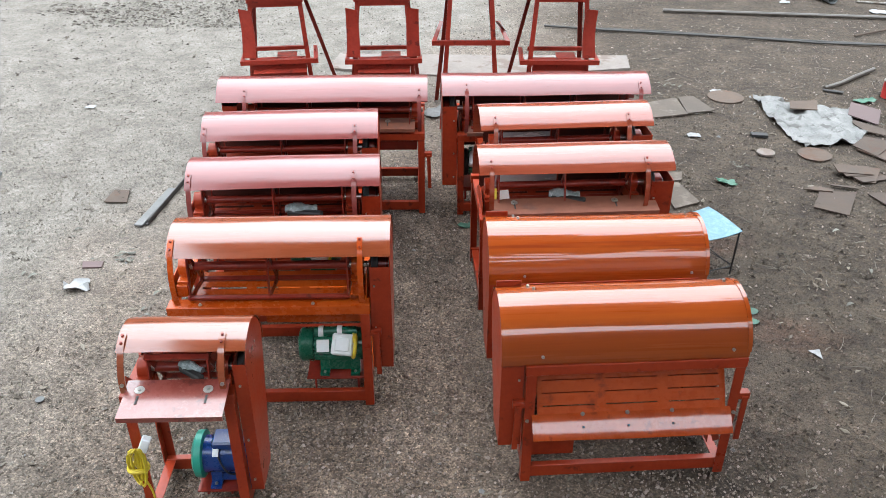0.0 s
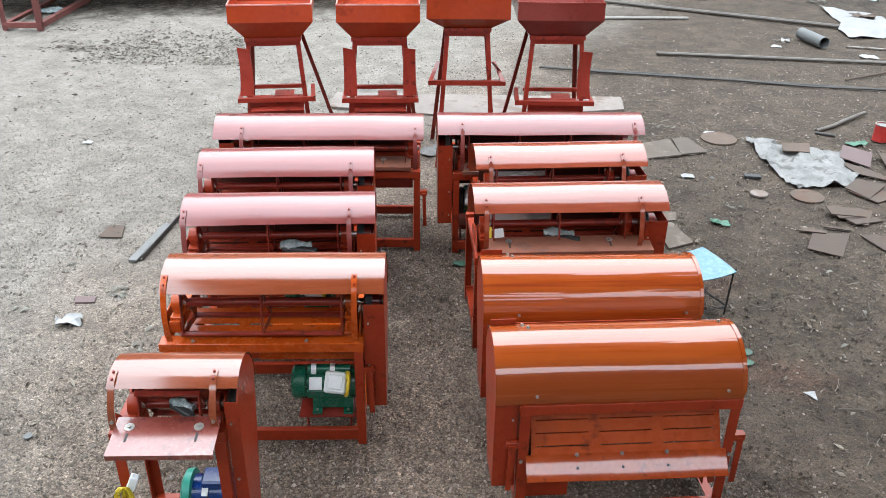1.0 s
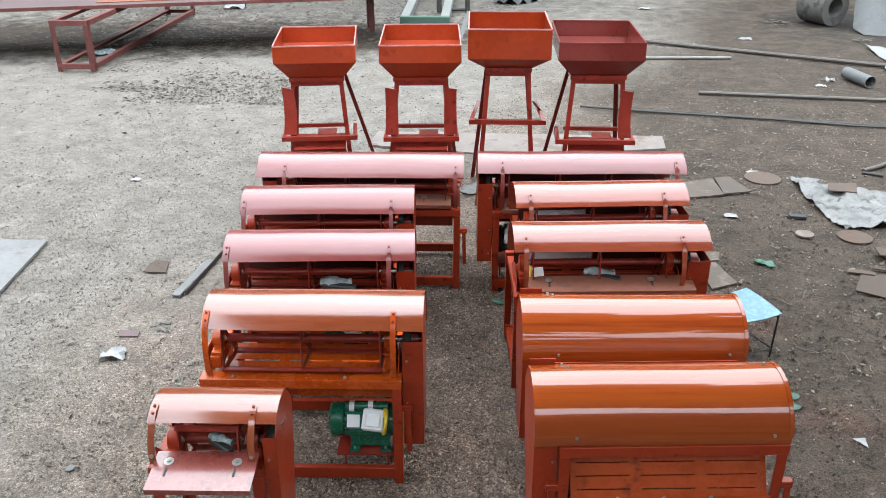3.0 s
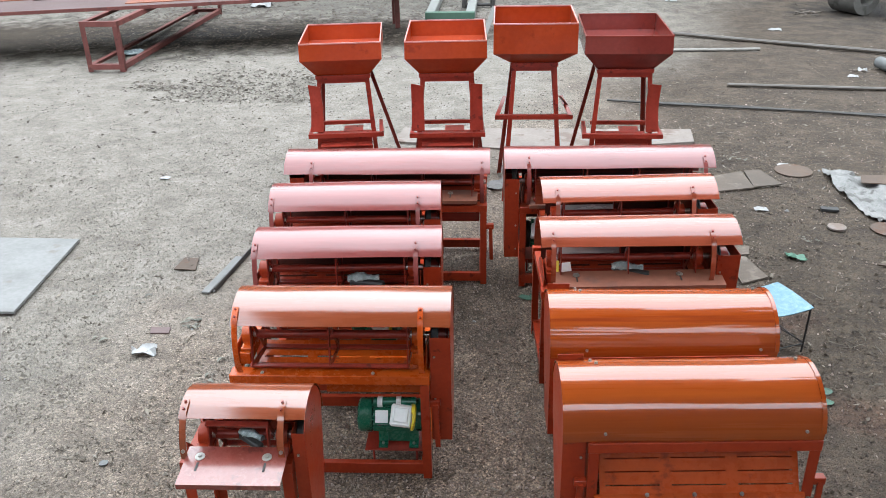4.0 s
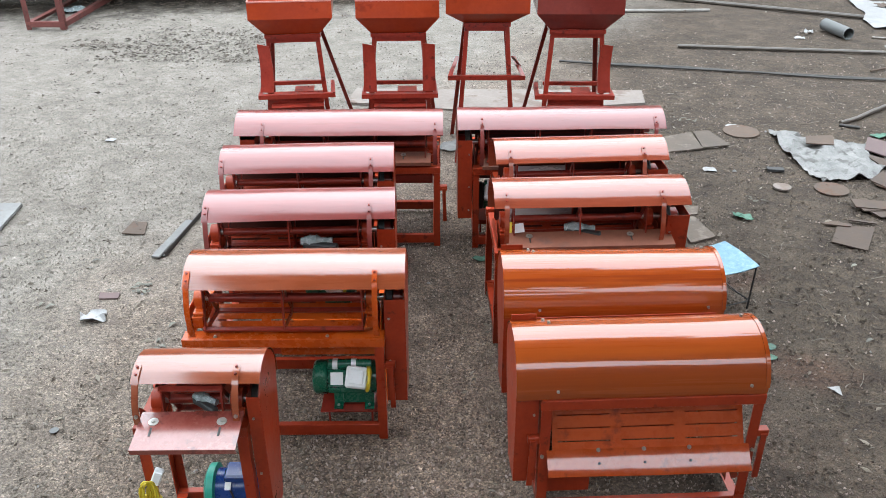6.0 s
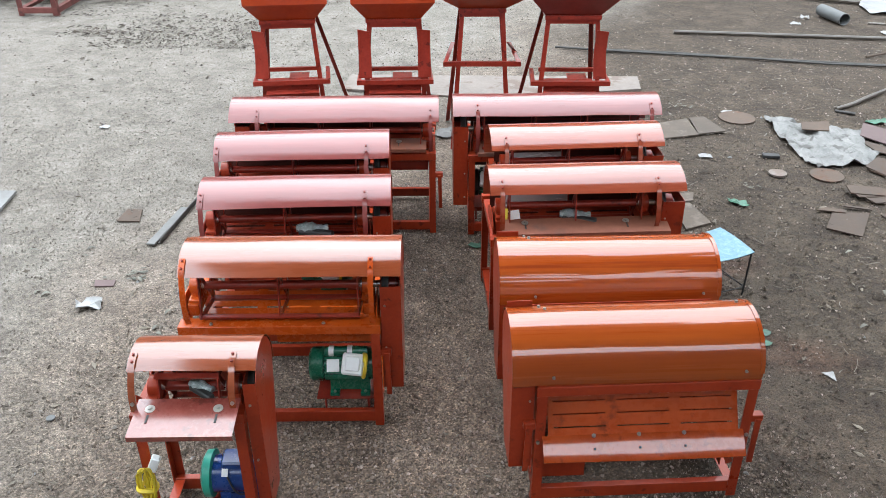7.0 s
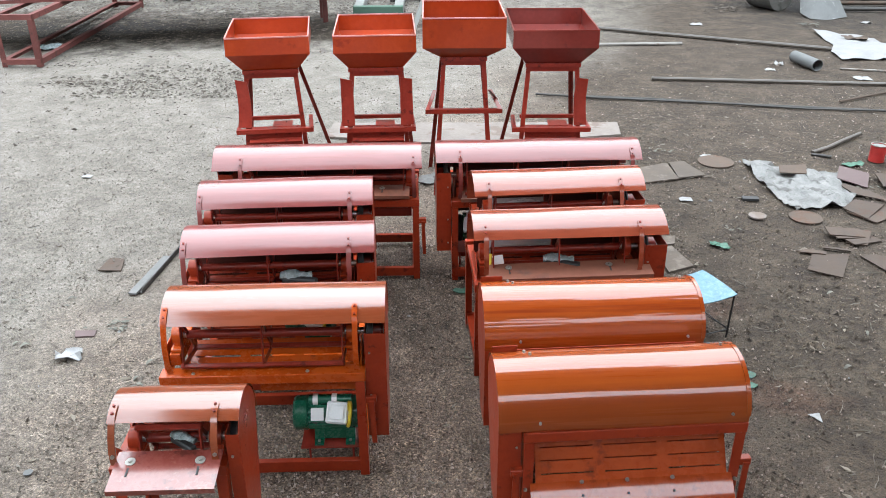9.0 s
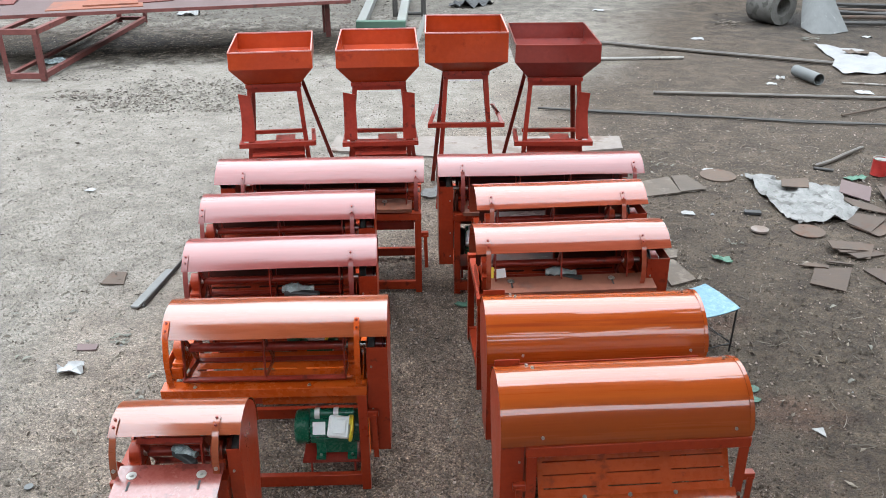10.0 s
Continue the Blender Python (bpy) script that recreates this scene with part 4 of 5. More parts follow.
# ---- hopper stands ----
def hopper_stand(label, m, rim=1.38, w=0.65, deep=0.135, neck=(0.43, 0.30), railz=0.62, plates=(True, False), paint=HOPRED, stand_paint=MAROON, plain=False, long=0.85, splay=(0.12, 0.12), bow=0.012):
    """A square hopper on splayed legs; x is centred, y 0 is the rim's front edge, z up."""
    t = thing("hopper_stand", label, "hopper", m, "four hopper stands")
    h, d = w / 2, 0.65
    zn = rim - deep - neck[1] * 0.5
    nw = neck[0] / 2
    b = B()
    loops = []
    # the back wall is lower and runs into a flat sloping floor
    for z, zk, x, y0, y1 in ((rim, rim, h, 0.0, long), (rim - deep, rim - (0.135 if not plain else 0.2), h * 1.01, 0.0, long), (zn, zn, nw, 0.12, d - 0.12)):
        loops.append([b.verts.new(p) for p in ((-x, y0, z), (x, y0, z), (x, y1, zk), (-x, y1, zk))])
    fs = [b.faces.new((p[k], p[(k + 1) % 4], q[(k + 1) % 4], q[k])) for p, q in zip(loops, loops[1:]) for k in range(4)]
    thicken(b, fs, 0.004)
    hp = part("hopper", b, paint, t, "square funnel-shaped sheet hopper", smooth=0.2)
    b = B()
    for p, q in (((-h, 0, rim), (h, 0, rim)), ((h, 0, rim), (h, long, rim)), ((h, long, rim), (-h, long, rim)), ((-h, long, rim), (-h, 0, rim))):
        bar(b, p, q, 0.010, 0.010)
    part("rim", b, RIM if paint is HOPRED else OXBLOOD, hp, "worn pale rim edge")
    b = B()
    box(b, -nw - 0.01, nw + 0.01, 0.10, d - 0.10, zn - 0.03, zn + 0.003)
    part("neck", b, stand_paint, t)
    zt = zn - 0.03
    fy, by = 0.06, d + 0.10
    for x, s, out in ((-nw, 1, splay[0]), (nw, -1, splay[1])):
        part("leg", angle_iron(B(), (x, 0.12, zt), (x - s * 0.075, fy, 0), (s, 0, 0), (0, 1, 0), 0.036), stand_paint, t)
        part("leg", angle_iron(B(), (x, d - 0.12, zt + 0.02), (x - s * out, by, 0), (s, 0, 0), (0, -1, 0), 0.036), stand_paint, t)
    part("cross_rail", angle_iron(B(), (-nw, 0.115, zt), (nw, 0.115, zt), (0, 1, 0), (0, 0, -1), 0.036), stand_paint, t)
    rw = w / 2 - 0.01
    part("cross_rail", angle_iron(B(), (-rw, 0.0, railz), (rw, 0.0, railz), (0, 1, 0), (0, 0, -1), 0.036), stand_paint, t)
    for x in (-rw, rw):
        part("cross_rail", angle_iron(B(), (x, 0.0, railz - 0.001), (x * (0.80 if plain else 0.97), 0.34, railz + (0.07 if plain else 0.01)), (-x, 0, 0), (0, 0, -1), 0.034), stand_paint, t)
    if plain:
        part("cross_rail", bar(B(), (-nw - 0.05, 0.07, 0.34), (nw + 0.05, 0.07, 0.34), 0.03, 0.03), stand_paint, t)
        part("brace", bar(B(), (nw + 0.03, 0.10, railz + 0.13), (rw * 0.9, 0.22, railz + 0.02), 0.025, 0.006), stand_paint, t)
    else:
        part("cross_rail", bar(B(), (-nw - 0.02, 0.36, railz - 0.01), (nw + 0.02, 0.36, railz - 0.01), 0.03, 0.03), stand_paint, t)
        part("tray", box(B(), -nw, nw, 0.02, 0.34, railz - 0.10, railz - 0.096, m=pose(0, 0, 0, 6, 0, 0)), stand_paint, t)
        part("tray_front", box(B(), -nw, nw, 0.04, 0.044, railz - 0.16, railz - 0.04), stand_paint, t)
        for on, s in zip(plates, (-1, 1)):
            if on:
                b = B()
                n = 8
                cols = [[b.verts.new((s * (nw + 0.03) + e * (0.054 - 0.005 * i / n) - s * bow * math.sin(math.pi * i / n), 0.06 + 0.035 * math.sin(1.9 * i / n) + 0.01 * e * s, railz + 0.004 + 0.385 * i / n - 0.008 * e * i / n))
                         for i in range(n + 1)] for e in (-1, 0, 1)]
                thicken(b, [b.faces.new((cols[k][i], cols[k + 1][i], cols[k + 1][i + 1], cols[k][i + 1])) for k in range(2) for i in range(n)], 0.004)
                part("side_plate", b, stand_paint, t, "upright bent side plate")
        part("small_plate", box(B(), -0.02, 0.14, 0.05, 0.2, railz + 0.004, railz + 0.008), stand_paint, t)
    return t


hopper_stand("bright red square hopper on splayed angle-iron legs", place(-1.335, 6.62, 7.0), 1.372, 0.65, long=0.8, splay=(0.10, 0.30))
hopper_stand("red square hopper on a maroon stand with side plates", place(-0.485, 6.63, 3.0), 1.38, 0.65, plates=(True, True), long=0.87, bow=0.002)
hopper_stand("tall bright red square hopper on a plain stand", place(0.225, 6.6, 0.4), 1.515, 0.65, deep=0.23, neck=(0.36, 0.2), railz=0.783, plain=True, long=0.78)
hopper_stand("dark maroon square hopper on splayed legs", place(0.95, 6.6, -0.5), 1.414, 0.67, plates=(False, True), paint=OXBLOOD, long=0.93, splay=(0.22, 0.10))

# ---- unseen walls and high near-side canopy, added to shape light and close the yard ----
# added wall behind the camera; its top leaves a bright gap below the canopy
b = B()
box(b, -14, 14, -1.9, -1.6, 0, 3.72)
tagged(part("wall_building", b, NEARWALL), "unseen wall added behind the camera to shape reflections", "wall", kind="structure")
# unseen canopy, outlined to set where sky reflections on the covers end
b = B()
outline = [(-2.0, -0.3), (5.0, -0.3), (5.0, 3.8), (0.2, 3.6), (-0.4, 3.05), (-2.0, 2.95)]
lo, hi = [b.verts.new((x, y, 4.1)) for x, y in outline], [b.verts.new((x, y, 4.2)) for x, y in outline]
b.faces.new(lo[::-1]), b.faces.new(hi)
for k in range(len(lo)):
    b.faces.new((lo[k], lo[(k + 1) % len(lo)], hi[(k + 1) % len(lo)], hi[k]))
tagged(part("roof_canopy", b, WARMCANOPY, smooth=0), "unseen canopy added over the near side to shape light and reflections", "roof", kind="structure")
# added out of view: blocks the low sky, darkening reflections at the cover tops
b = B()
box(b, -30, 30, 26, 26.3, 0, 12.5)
tagged(part("wall_far", b, DIMWALL), "unseen tall dim wall added across the yard to block low sky", "wall", kind="structure")
for k, (x, l) in enumerate(((-17.0, "unseen tall dim wall added along one side of the yard"), (17.0, "unseen tall dim wall added along the other side of the yard"))):
    b = B()
    box(b, x - 0.15, x + 0.15, -1.55, 25.9, 0, 7.0)
    tagged(part(("wall_west", "wall_east")[k], b, DIMWALL), l, "wall", kind="structure")


# ---- loose things in the yard ----
def rough_sheet(name, label, category, outline, mat, z=0.004, th=0.004, lift=0.0, div=14, seed=0, crease=4.0, group=""):
    """A lying sheet with an outline in the ground plane; lift is the height of its creases."""
    cx, cy = sum(p[0] for p in outline) / len(outline), sum(p[1] for p in outline) / len(outline)
    t = [(x - cx, y - cy) for x, y in outline]
    b = B()
    f = b.faces.new([b.verts.new((x, y, 0)) for x, y in t])
    if lift:
        for k in range(div):
            for axis in (0, 1):
                lo, hi = min(p[axis] for p in t), max(p[axis] for p in t)
                co = [0, 0, 0]
                co[axis] = lo + (hi - lo) * (k + 0.5) / div
                no = [0, 0, 0]
                no[axis] = 1
                bmesh.ops.bisect_plane(b, geom=list(b.verts) + list(b.edges) + list(b.faces), plane_co=co, plane_no=no)
        bmesh.ops.triangulate(b, faces=b.faces)
        for v in b.verts:
            h = noise.noise(V((v.co.x * crease + seed * 9, v.co.y * crease, seed))) + 0.6 * noise.noise(V((v.co.x * crease * 2.7, v.co.y * crease * 2.7 + seed * 5, 3)))
            v.co.z = lift * max(0.0, 0.35 + h)
    bmesh.ops.recalc_face_normals(b, faces=b.faces)
    thicken(b, list(b.faces), th)
    ob = part(name, b, mat, smooth=0.7, at=pose(cx, cy, z))
    return tagged(ob, label, category, group)


def plate(name, label, outline, mat=None, z=0.0, th=0.008, group="scrap steel plates", tilt=(0, 0), category="plate"):
    cx, cy = sum(p[0] for p in outline) / len(outline), sum(p[1] for p in outline) / len(outline)
    b = B()
    lo, hi = [b.verts.new((x - cx, y - cy, 0)) for x, y in outline], [b.verts.new((x - cx, y - cy, th)) for x, y in outline]
    n = len(outline)
    b.faces.new(lo[::-1]), b.faces.new(hi)
    for k in range(n):
        b.faces.new((lo[k], lo[(k + 1) % n], hi[(k + 1) % n], hi[k]))
    return tagged(part(name, b, mat or RUST, smooth=0.3, at=pose(cx, cy, z, tilt[0], tilt[1], 0)), label, category, group)


def disc(label, x, y, r, mat, z=0.0, th=0.008, name="steel_disc"):
    b = B()
    cyl(b, (0, 0, 0), (0, 0, th), r, seg=36)
    ring_ = tagged(part(name, b, mat, smooth=0.5, at=pose(x, y, z)), label, "disc")
    return ring_


def rod(name, label, pts, r, mat, group="steel rods on the ground"):
    b = B()
    tube(b, pts, r)
    return tagged(part(name, b, mat), label, "rod", group)


# sacks and boards
rough_sheet("plastic_sack", "crumpled dirty white plastic sack on the ground", "sack",
            [(2.896, 7.424), (3.048, 7.400), (3.177, 7.270), (3.355, 7.150), (3.537, 7.129), (3.62, 7.012), (3.54, 6.74), (3.58, 6.524), (3.413, 6.339), (3.186, 6.296), (2.968, 6.268), (2.912, 6.413), (2.885, 6.665), (2.880, 6.981)],
            PAPER, 0.002, 0.003, 0.055, 22, 3, 7.5)
rough_sheet("white_sheet", "clean white plastic sheet with dirt on it", "sheet",
            [(5.949, 13.300), (5.992, 12.911), (6.357, 12.863), (6.510, 12.790), (6.588, 12.328), (6.956, 11.939), (6.911, 11.452), (6.117, 11.272), (5.559, 11.287), (5.586, 11.744), (5.806, 12.165), (5.846, 12.717)],
            CLEAN, 0.002, 0.003, 0.05, 14, 5, 3.0)
rough_sheet("dirt_patch", "small heap of dark dirt lying on the white sheet", "dirt", [(6.114, 12.377), (6.361, 12.328), (6.459, 12.474), (6.261, 12.600), (6.064, 12.542)], RUST, 0.03, 0.004, 0.05, 8, 2, 9.0)
plate("concrete_board", "pale weathered cement board lying on the soil", [(-3.377, 5.769), (-3.29, 4.628), (-4.6, 4.62), (-4.7, 5.79)], BOARD, 0.006, 0.02, "", category="board")
plate("concrete_slab", "pale concrete slab on the ground behind the hoppers", [(-1.1, 8.65), (1.94, 8.60), (1.90, 8.2), (0.4, 7.9), (-1.15, 8.2)], CONCRETE, -0.005, 0.025, "", category="slab")
plate("cement_offcut", "broken pale cement board near the threshers", [(1.75, 7.20), (2.166, 7.381), (2.18, 6.98), (1.70, 6.85)], SLATE, 0.0, 0.012, "broken boards", category="board")
plate("cement_offcut", "broken grey cement board with a corner raised", [(2.19, 7.38), (2.335, 7.425), (2.44, 7.057), (2.18, 6.99)], SLATE, 0.003, 0.012, "broken boards", category="board")
plate("cement_offcut", "grey flat board lying beside a thresher", [(1.62, 5.62), (1.765, 5.616), (1.842, 5.298), (1.64, 5.2)], SLATE, 0.0, 0.012, "broken boards", category="board")
plate("cement_offcut", "small grey board by the thresher guard", [(1.70, 5.78), (1.84, 5.80), (1.80, 5.66), (1.70, 5.64)], SLATE, 0.0, 0.01, "broken boards", category="board")
# scrap plates
plate("steel_plate", "rusty brown steel plate lying flat", [(2.636, 5.229), (2.837, 5.104), (3.038, 5.458), (2.772, 5.476)])
plate("steel_plate", "narrow rusty strip on a steel plate", [(2.66, 5.50), (2.86, 5.45), (2.88, 5.49), (2.754, 5.54)], z=0.008)
plate("steel_plate", "thin rusty strip beside a plate", [(2.888, 5.559), (3.07, 5.50), (3.08, 5.53), (2.90, 5.585)], z=0.006)
for k, (dx, dy, r) in enumerate(((0.0, 0.0, -4), (0.03, -0.02, 8), (0.10, -0.09, 20))):
    q = [(math.cos(radians(r)) * u - math.sin(radians(r)) * v + 3.14 + dx, math.sin(radians(r)) * u + math.cos(radians(r)) * v + 5.78 + dy) for u, v in ((-0.13, -0.06), (0.14, -0.06), (0.14, 0.07), (-0.13, 0.07))]
    plate("steel_plate", "rusty steel offcut in a loose pile", q, z=0.03 - 0.012 * k, tilt=(4 - 3 * k, 3))
plate("steel_plate", "rusty offcut leaning out of a pile", [(3.10, 5.66), (3.24, 5.60), (3.36, 5.80), (3.22, 5.86)], z=0.012, tilt=(5, -4))
plate("steel_plate", "reddish painted steel plate on the scrap heap", [(3.70, 7.167), (3.92, 7.03), (3.75, 6.70), (3.55, 6.871)], PRIMER, 0.03, tilt=(3, 5))
plate("steel_plate", "rusty plate under the scrap heap", [(3.52, 6.85), (3.74, 6.68), (3.86, 6.45), (3.58, 6.58)], z=0.006, tilt=(2, 3))
plate("steel_plate", "tan rusty steel plate", [(3.345, 6.27), (3.506, 6.42), (3.70, 6.30), (3.46, 6.07)], z=0.02, tilt=(3, -2))
plate("steel_plate", "dark steel plate below a tan one", [(3.36, 6.22), (3.60, 6.38), (3.86, 6.22), (3.50, 6.00)], z=0.004)
plate("steel_plate", "rusty plate at the edge of the heap", [(3.75, 6.42), (4.02, 6.50), (4.05, 6.25), (3.82, 6.18)], z=0.01, tilt=(-2, 4))
plate("steel_plate", "rusty plate lying near the heap", [(3.105, 5.431), (3.22, 5.45), (3.42, 5.32), (3.2, 5.14)], z=0.003)
plate("steel_plate", "brown steel plate on the plastic sack", [(3.143, 7.167), (3.40, 7.19), (3.317, 6.96), (3.085, 6.99)], z=0.05)
plate("steel_plate", "grey-brown plate in the scrap heap", [(3.95, 7.0), (4.3, 6.95), (4.25, 6.65), (3.9, 6.72)], z=0.02, tilt=(4, 2))
plate("steel_plate", "small rusty plate on bare soil", [(-2.44, 5.31), (-2.27, 5.30), (-2.31, 5.49), (-2.42, 5.50)], z=0.0)
plate("wood_chip", "small flat brown offcut", [(-2.287, 4.493), (-2.154, 4.493), (-2.145, 4.426), (-2.263, 4.419)], PRIMER, 0.0, 0.01, "", category="offcut")
disc("large rusty steel disc lying flat", 2.645, 7.42, 0.165, RUST)
disc("rusty steel disc lying flat", 2.985, 6.13, 0.13, RUST)
disc("pale tin lid with a dark edge", 2.603, 6.16, 0.07, CONCRETE, th=0.014, name="tin_lid")
plate("black_offcut", "flat black rubber offcut on the soil", [(2.594, 6.49), (2.725, 6.47), (2.735, 6.53), (2.60, 6.55)], BLACK, 0.0, 0.02, "", category="offcut")
rod("bent_iron", "bent dark angle iron on the soil", [(3.639, 7.606, 0.02), (3.876, 7.762, 0.02), (4.04, 7.891, 0.03), (4.339, 8.125, 0.03)], 0.02, BROWNROD)
rod("bent_iron", "short iron hook on the soil", [(3.62, 7.58, 0.012), (3.78, 7.50, 0.012)], 0.014, DARKIRON)

# rods and pipes
rod("steel_rod", "long grey steel pipe across the yard", [(1.181, 13.833, 0.03), (2.584, 13.362, 0.03), (5.638, 11.836, 0.03)], 0.03, BROWNROD)
rod("steel_rod", "short pale steel bar", [(1.282, 12.231, 0.02), (2.389, 12.261, 0.02), (3.622, 12.294, 0.02)], 0.024, PALEROD)
rod("steel_rod", "straight grey steel rod", [(2.724, 10.361, 0.022), (5.498, 10.018, 0.02), (8.409, 9.655, 0.02)], 0.022, BROWNROD)
rod("steel_rod", "long thin dark rod", [(1.187, 9.724, 0.014), (1.921, 9.551, 0.012), (4.983, 8.959, 0.012), (8.0, 8.45, 0.012)], 0.013, DARKIRON)
rod("steel_rod", "thin dark rod beside another", [(1.583, 9.645, 0.012), (2.523, 9.499, 0.012), (4.158, 9.058, 0.012), (8.0, 8.62, 0.012)], 0.011, DARKIRON)
rod("steel_rod", "thin pale rod near the white sheet", [(5.309, 10.805, 0.012), (5.819, 10.675, 0.012), (8.107, 10.183, 0.012)], 0.014, PALEROD)
rod("steel_rod", "short rusty rod on the soil", [(4.659, 9.326, 0.012), (5.267, 9.637, 0.012), (5.638, 9.792, 0.012)], 0.013, RUST)
b = B()
bar(b, (-2.078, 4.95, 0.012), (-1.995, 5.50, 0.016), 0.06, 0.016, bevel=0.003)
tagged(part("steel_bar", b, BOARD), "dusty flat steel bar lying on the soil", "bar", "flat steel bars")
b = B()
angle_iron(b, (-2.015, 4.98, 0.0), (-1.93, 5.72, 0.0), (-1, 0.12, 0), (0, 0, 1), 0.034, 0.005)
tagged(part("steel_bar", b, DARKIRON), "dark angle bar half under a flat bar", "bar", "flat steel bars")


def pipe_piece(label, a, b_, r, th, mat):
    a, b_ = V(a), V(b_)
    d = (b_ - a).normalized()
    s = d.cross(V((0, 0, 1))).normalized()
    u = s.cross(d)
    b = B()
    n = 30
    loops = [[b.verts.new(p + (s * math.cos(2 * math.pi * k / n) + u * math.sin(2 * math.pi * k / n)) * rr) for k in range(n)] for p, rr in ((a, r), (b_, r), (b_, r - th), (a, r - th))]
    for i in range(4):
        p, q = loops[i], loops[(i + 1) % 4]
        for k in range(n):
            b.faces.new((p[k], p[(k + 1) % n], q[(k + 1) % n], q[k]))
    return part("pipe_piece", b, mat)


tagged(pipe_piece("", (4.868, 11.257, 0.075), (4.970, 10.730, 0.075), 0.075, 0.006, GALV), "short grey plastic pipe lying open-ended", "pipe")
tagged(pipe_piece("", (5.759, 15.352, 0.31), (6.018, 14.849, 0.31), 0.31, 0.15, STONE), "heavy grey stone roller with a round bore", "roller").name = "stone_roller"
# leaning sheet and scrap rack in the far corner
b = B()
lo = [b.verts.new((x, y, z)) for x, y, z in ((6.179, 14.385, 0.06), (6.260, 14.114, 0.0), (6.546, 14.027, 0.0), (6.909, 14.191, 0.02))]
mi = [b.verts.new((x, y, z)) for x, y, z in ((6.256, 14.656, 0.28), (6.346, 14.462, 0.3), (6.553, 14.385, 0.3), (6.837, 14.511, 0.3))]
hi = [b.verts.new((x, y, z)) for x, y, z in ((6.352, 14.946, 0.62), (6.441, 14.849, 0.72), (6.569, 14.801, 0.75), (6.726, 14.869, 0.72))]
fs = [b.faces.new((p[k], p[k + 1], q[k + 1], q[k])) for p, q in ((lo, mi), (mi, hi)) for k in range(3)]
thicken(b, fs, 0.004)
tagged(part("metal_sheet", b, TORN, smooth=1.0), "torn grey sheet leaning in the corner", "sheet")
for k in range(7):
    rod("scrap_pipe", "dark rusty pipe stacked in the scrap corner", [(6.93 + 0.05 * k, 14.75 + 0.28 * k, 0.05 + 0.05 * (k % 3)), (9.444, 14.511 + 0.28 * k, 0.05 + 0.06 * (k % 2))], 0.035, (DARKIRON, RUST, DARKIRON)[k % 3], "stacked scrap pipes")
for x in (7.5, 8.6):
    rod("scrap_post", "dark iron post of the scrap rack", [(x, 16.2, 0.0), (x, 16.2, 0.9)], 0.03, DARKIRON, "scrap rack posts")


# paint cans
def paint_can(x, y, s=1.0, lid=True):
    t = thing("paint_can", "red dented paint can with a pale rim", "can", pose(x, y, 0), "red paint cans")
    b = B()
    n = 28
    prof = [(0.085, 0.0), (0.088, 0.004), (0.085, 0.012), (0.085, 0.18), (0.09, 0.186), (0.085, 0.192), (0.078, 0.19), (0.076, 0.03), (0.0, 0.03)]
    loops = [[b.verts.new((s * r * math.cos(2 * math.pi * k / n), s * r * math.sin(2 * math.pi * k / n), s * z)) for k in range(n)] for r, z in prof[:-1]]
    for p, q in zip(loops, loops[1:]):
        for k in range(n):
            b.faces.new((p[k], p[(k + 1) % n], q[(k + 1) % n], q[k]))
    b.faces.new(loops[0][::-1]), b.faces.new(loops[-1])
    part("body", b, CANRED, t)
    b = B()
    ring(b, 0, 0, 0, 0.078 * s, 0.091 * s, 0.006)
    part("rim", b, ZINC, t, at=pose(0, 0, 0.192 * s, 0, -90, 0))
    if lid:
        part("lid", cyl(B(), (0, 0, 0.176 * s), (0, 0, 0.184 * s), 0.077 * s, seg=28), PALE, t, "pale dented tin lid")
    return t


paint_can(4.17, 7.42, 0.82)
paint_can(4.26, 7.20, 0.85, False)
paint_can(4.42, 7.42, 0.8)


# stool
def stool(m):
    t = thing("stool", "small stool with a speckled blue top and thin black rod legs", "stool", m)
    b = B()
    line = []
    for i in range(9):
        for j in range(9):
            x, y = -0.168 + 0.336 * i / 8, -0.168 + 0.336 * j / 8
            line.append(b.verts.new((x, y, 0.305 + 0.016 * (abs(x) / 0.168) ** 2 - 0.008 * (abs(y) / 0.168) ** 2)))
    fs = [b.faces.new((line[i * 9 + j], line[(i + 1) * 9 + j], line[(i + 1) * 9 + j + 1], line[i * 9 + j + 1])) for i in range(8) for j in range(8)]
    thicken(b, fs, 0.006)
    part("seat", b, BLUETOP, t, "speckled blue seat, slightly dished")
    for sx in (-1, 1):
        for sy in (-1, 1):
            part("leg", tube(B(), [(sx * 0.158, sy * 0.155, 0.30), (sx * 0.152, sy * 0.15, 0.0)], 0.006), BLACK, t)
    for a, c in (((-1, -1), (1, -1)), ((1, -1), (1, 1)), ((1, 1), (-1, 1)), ((-1, 1), (-1, -1))):
        part("brace", tube(B(), [(a[0] * 0.153, a[1] * 0.152, 0.06), (c[0] * 0.153, c[1] * 0.152, 0.06)], 0.004), BLACK, t)
        part("brace", tube(B(), [(a[0] * 0.157, a[1] * 0.154, 0.29), (c[0] * 0.153, c[1] * 0.151, 0.07)], 0.003), BLACK, t)
    return t


stool(pose(1.585, 4.445, 0, 0, 0, 21))


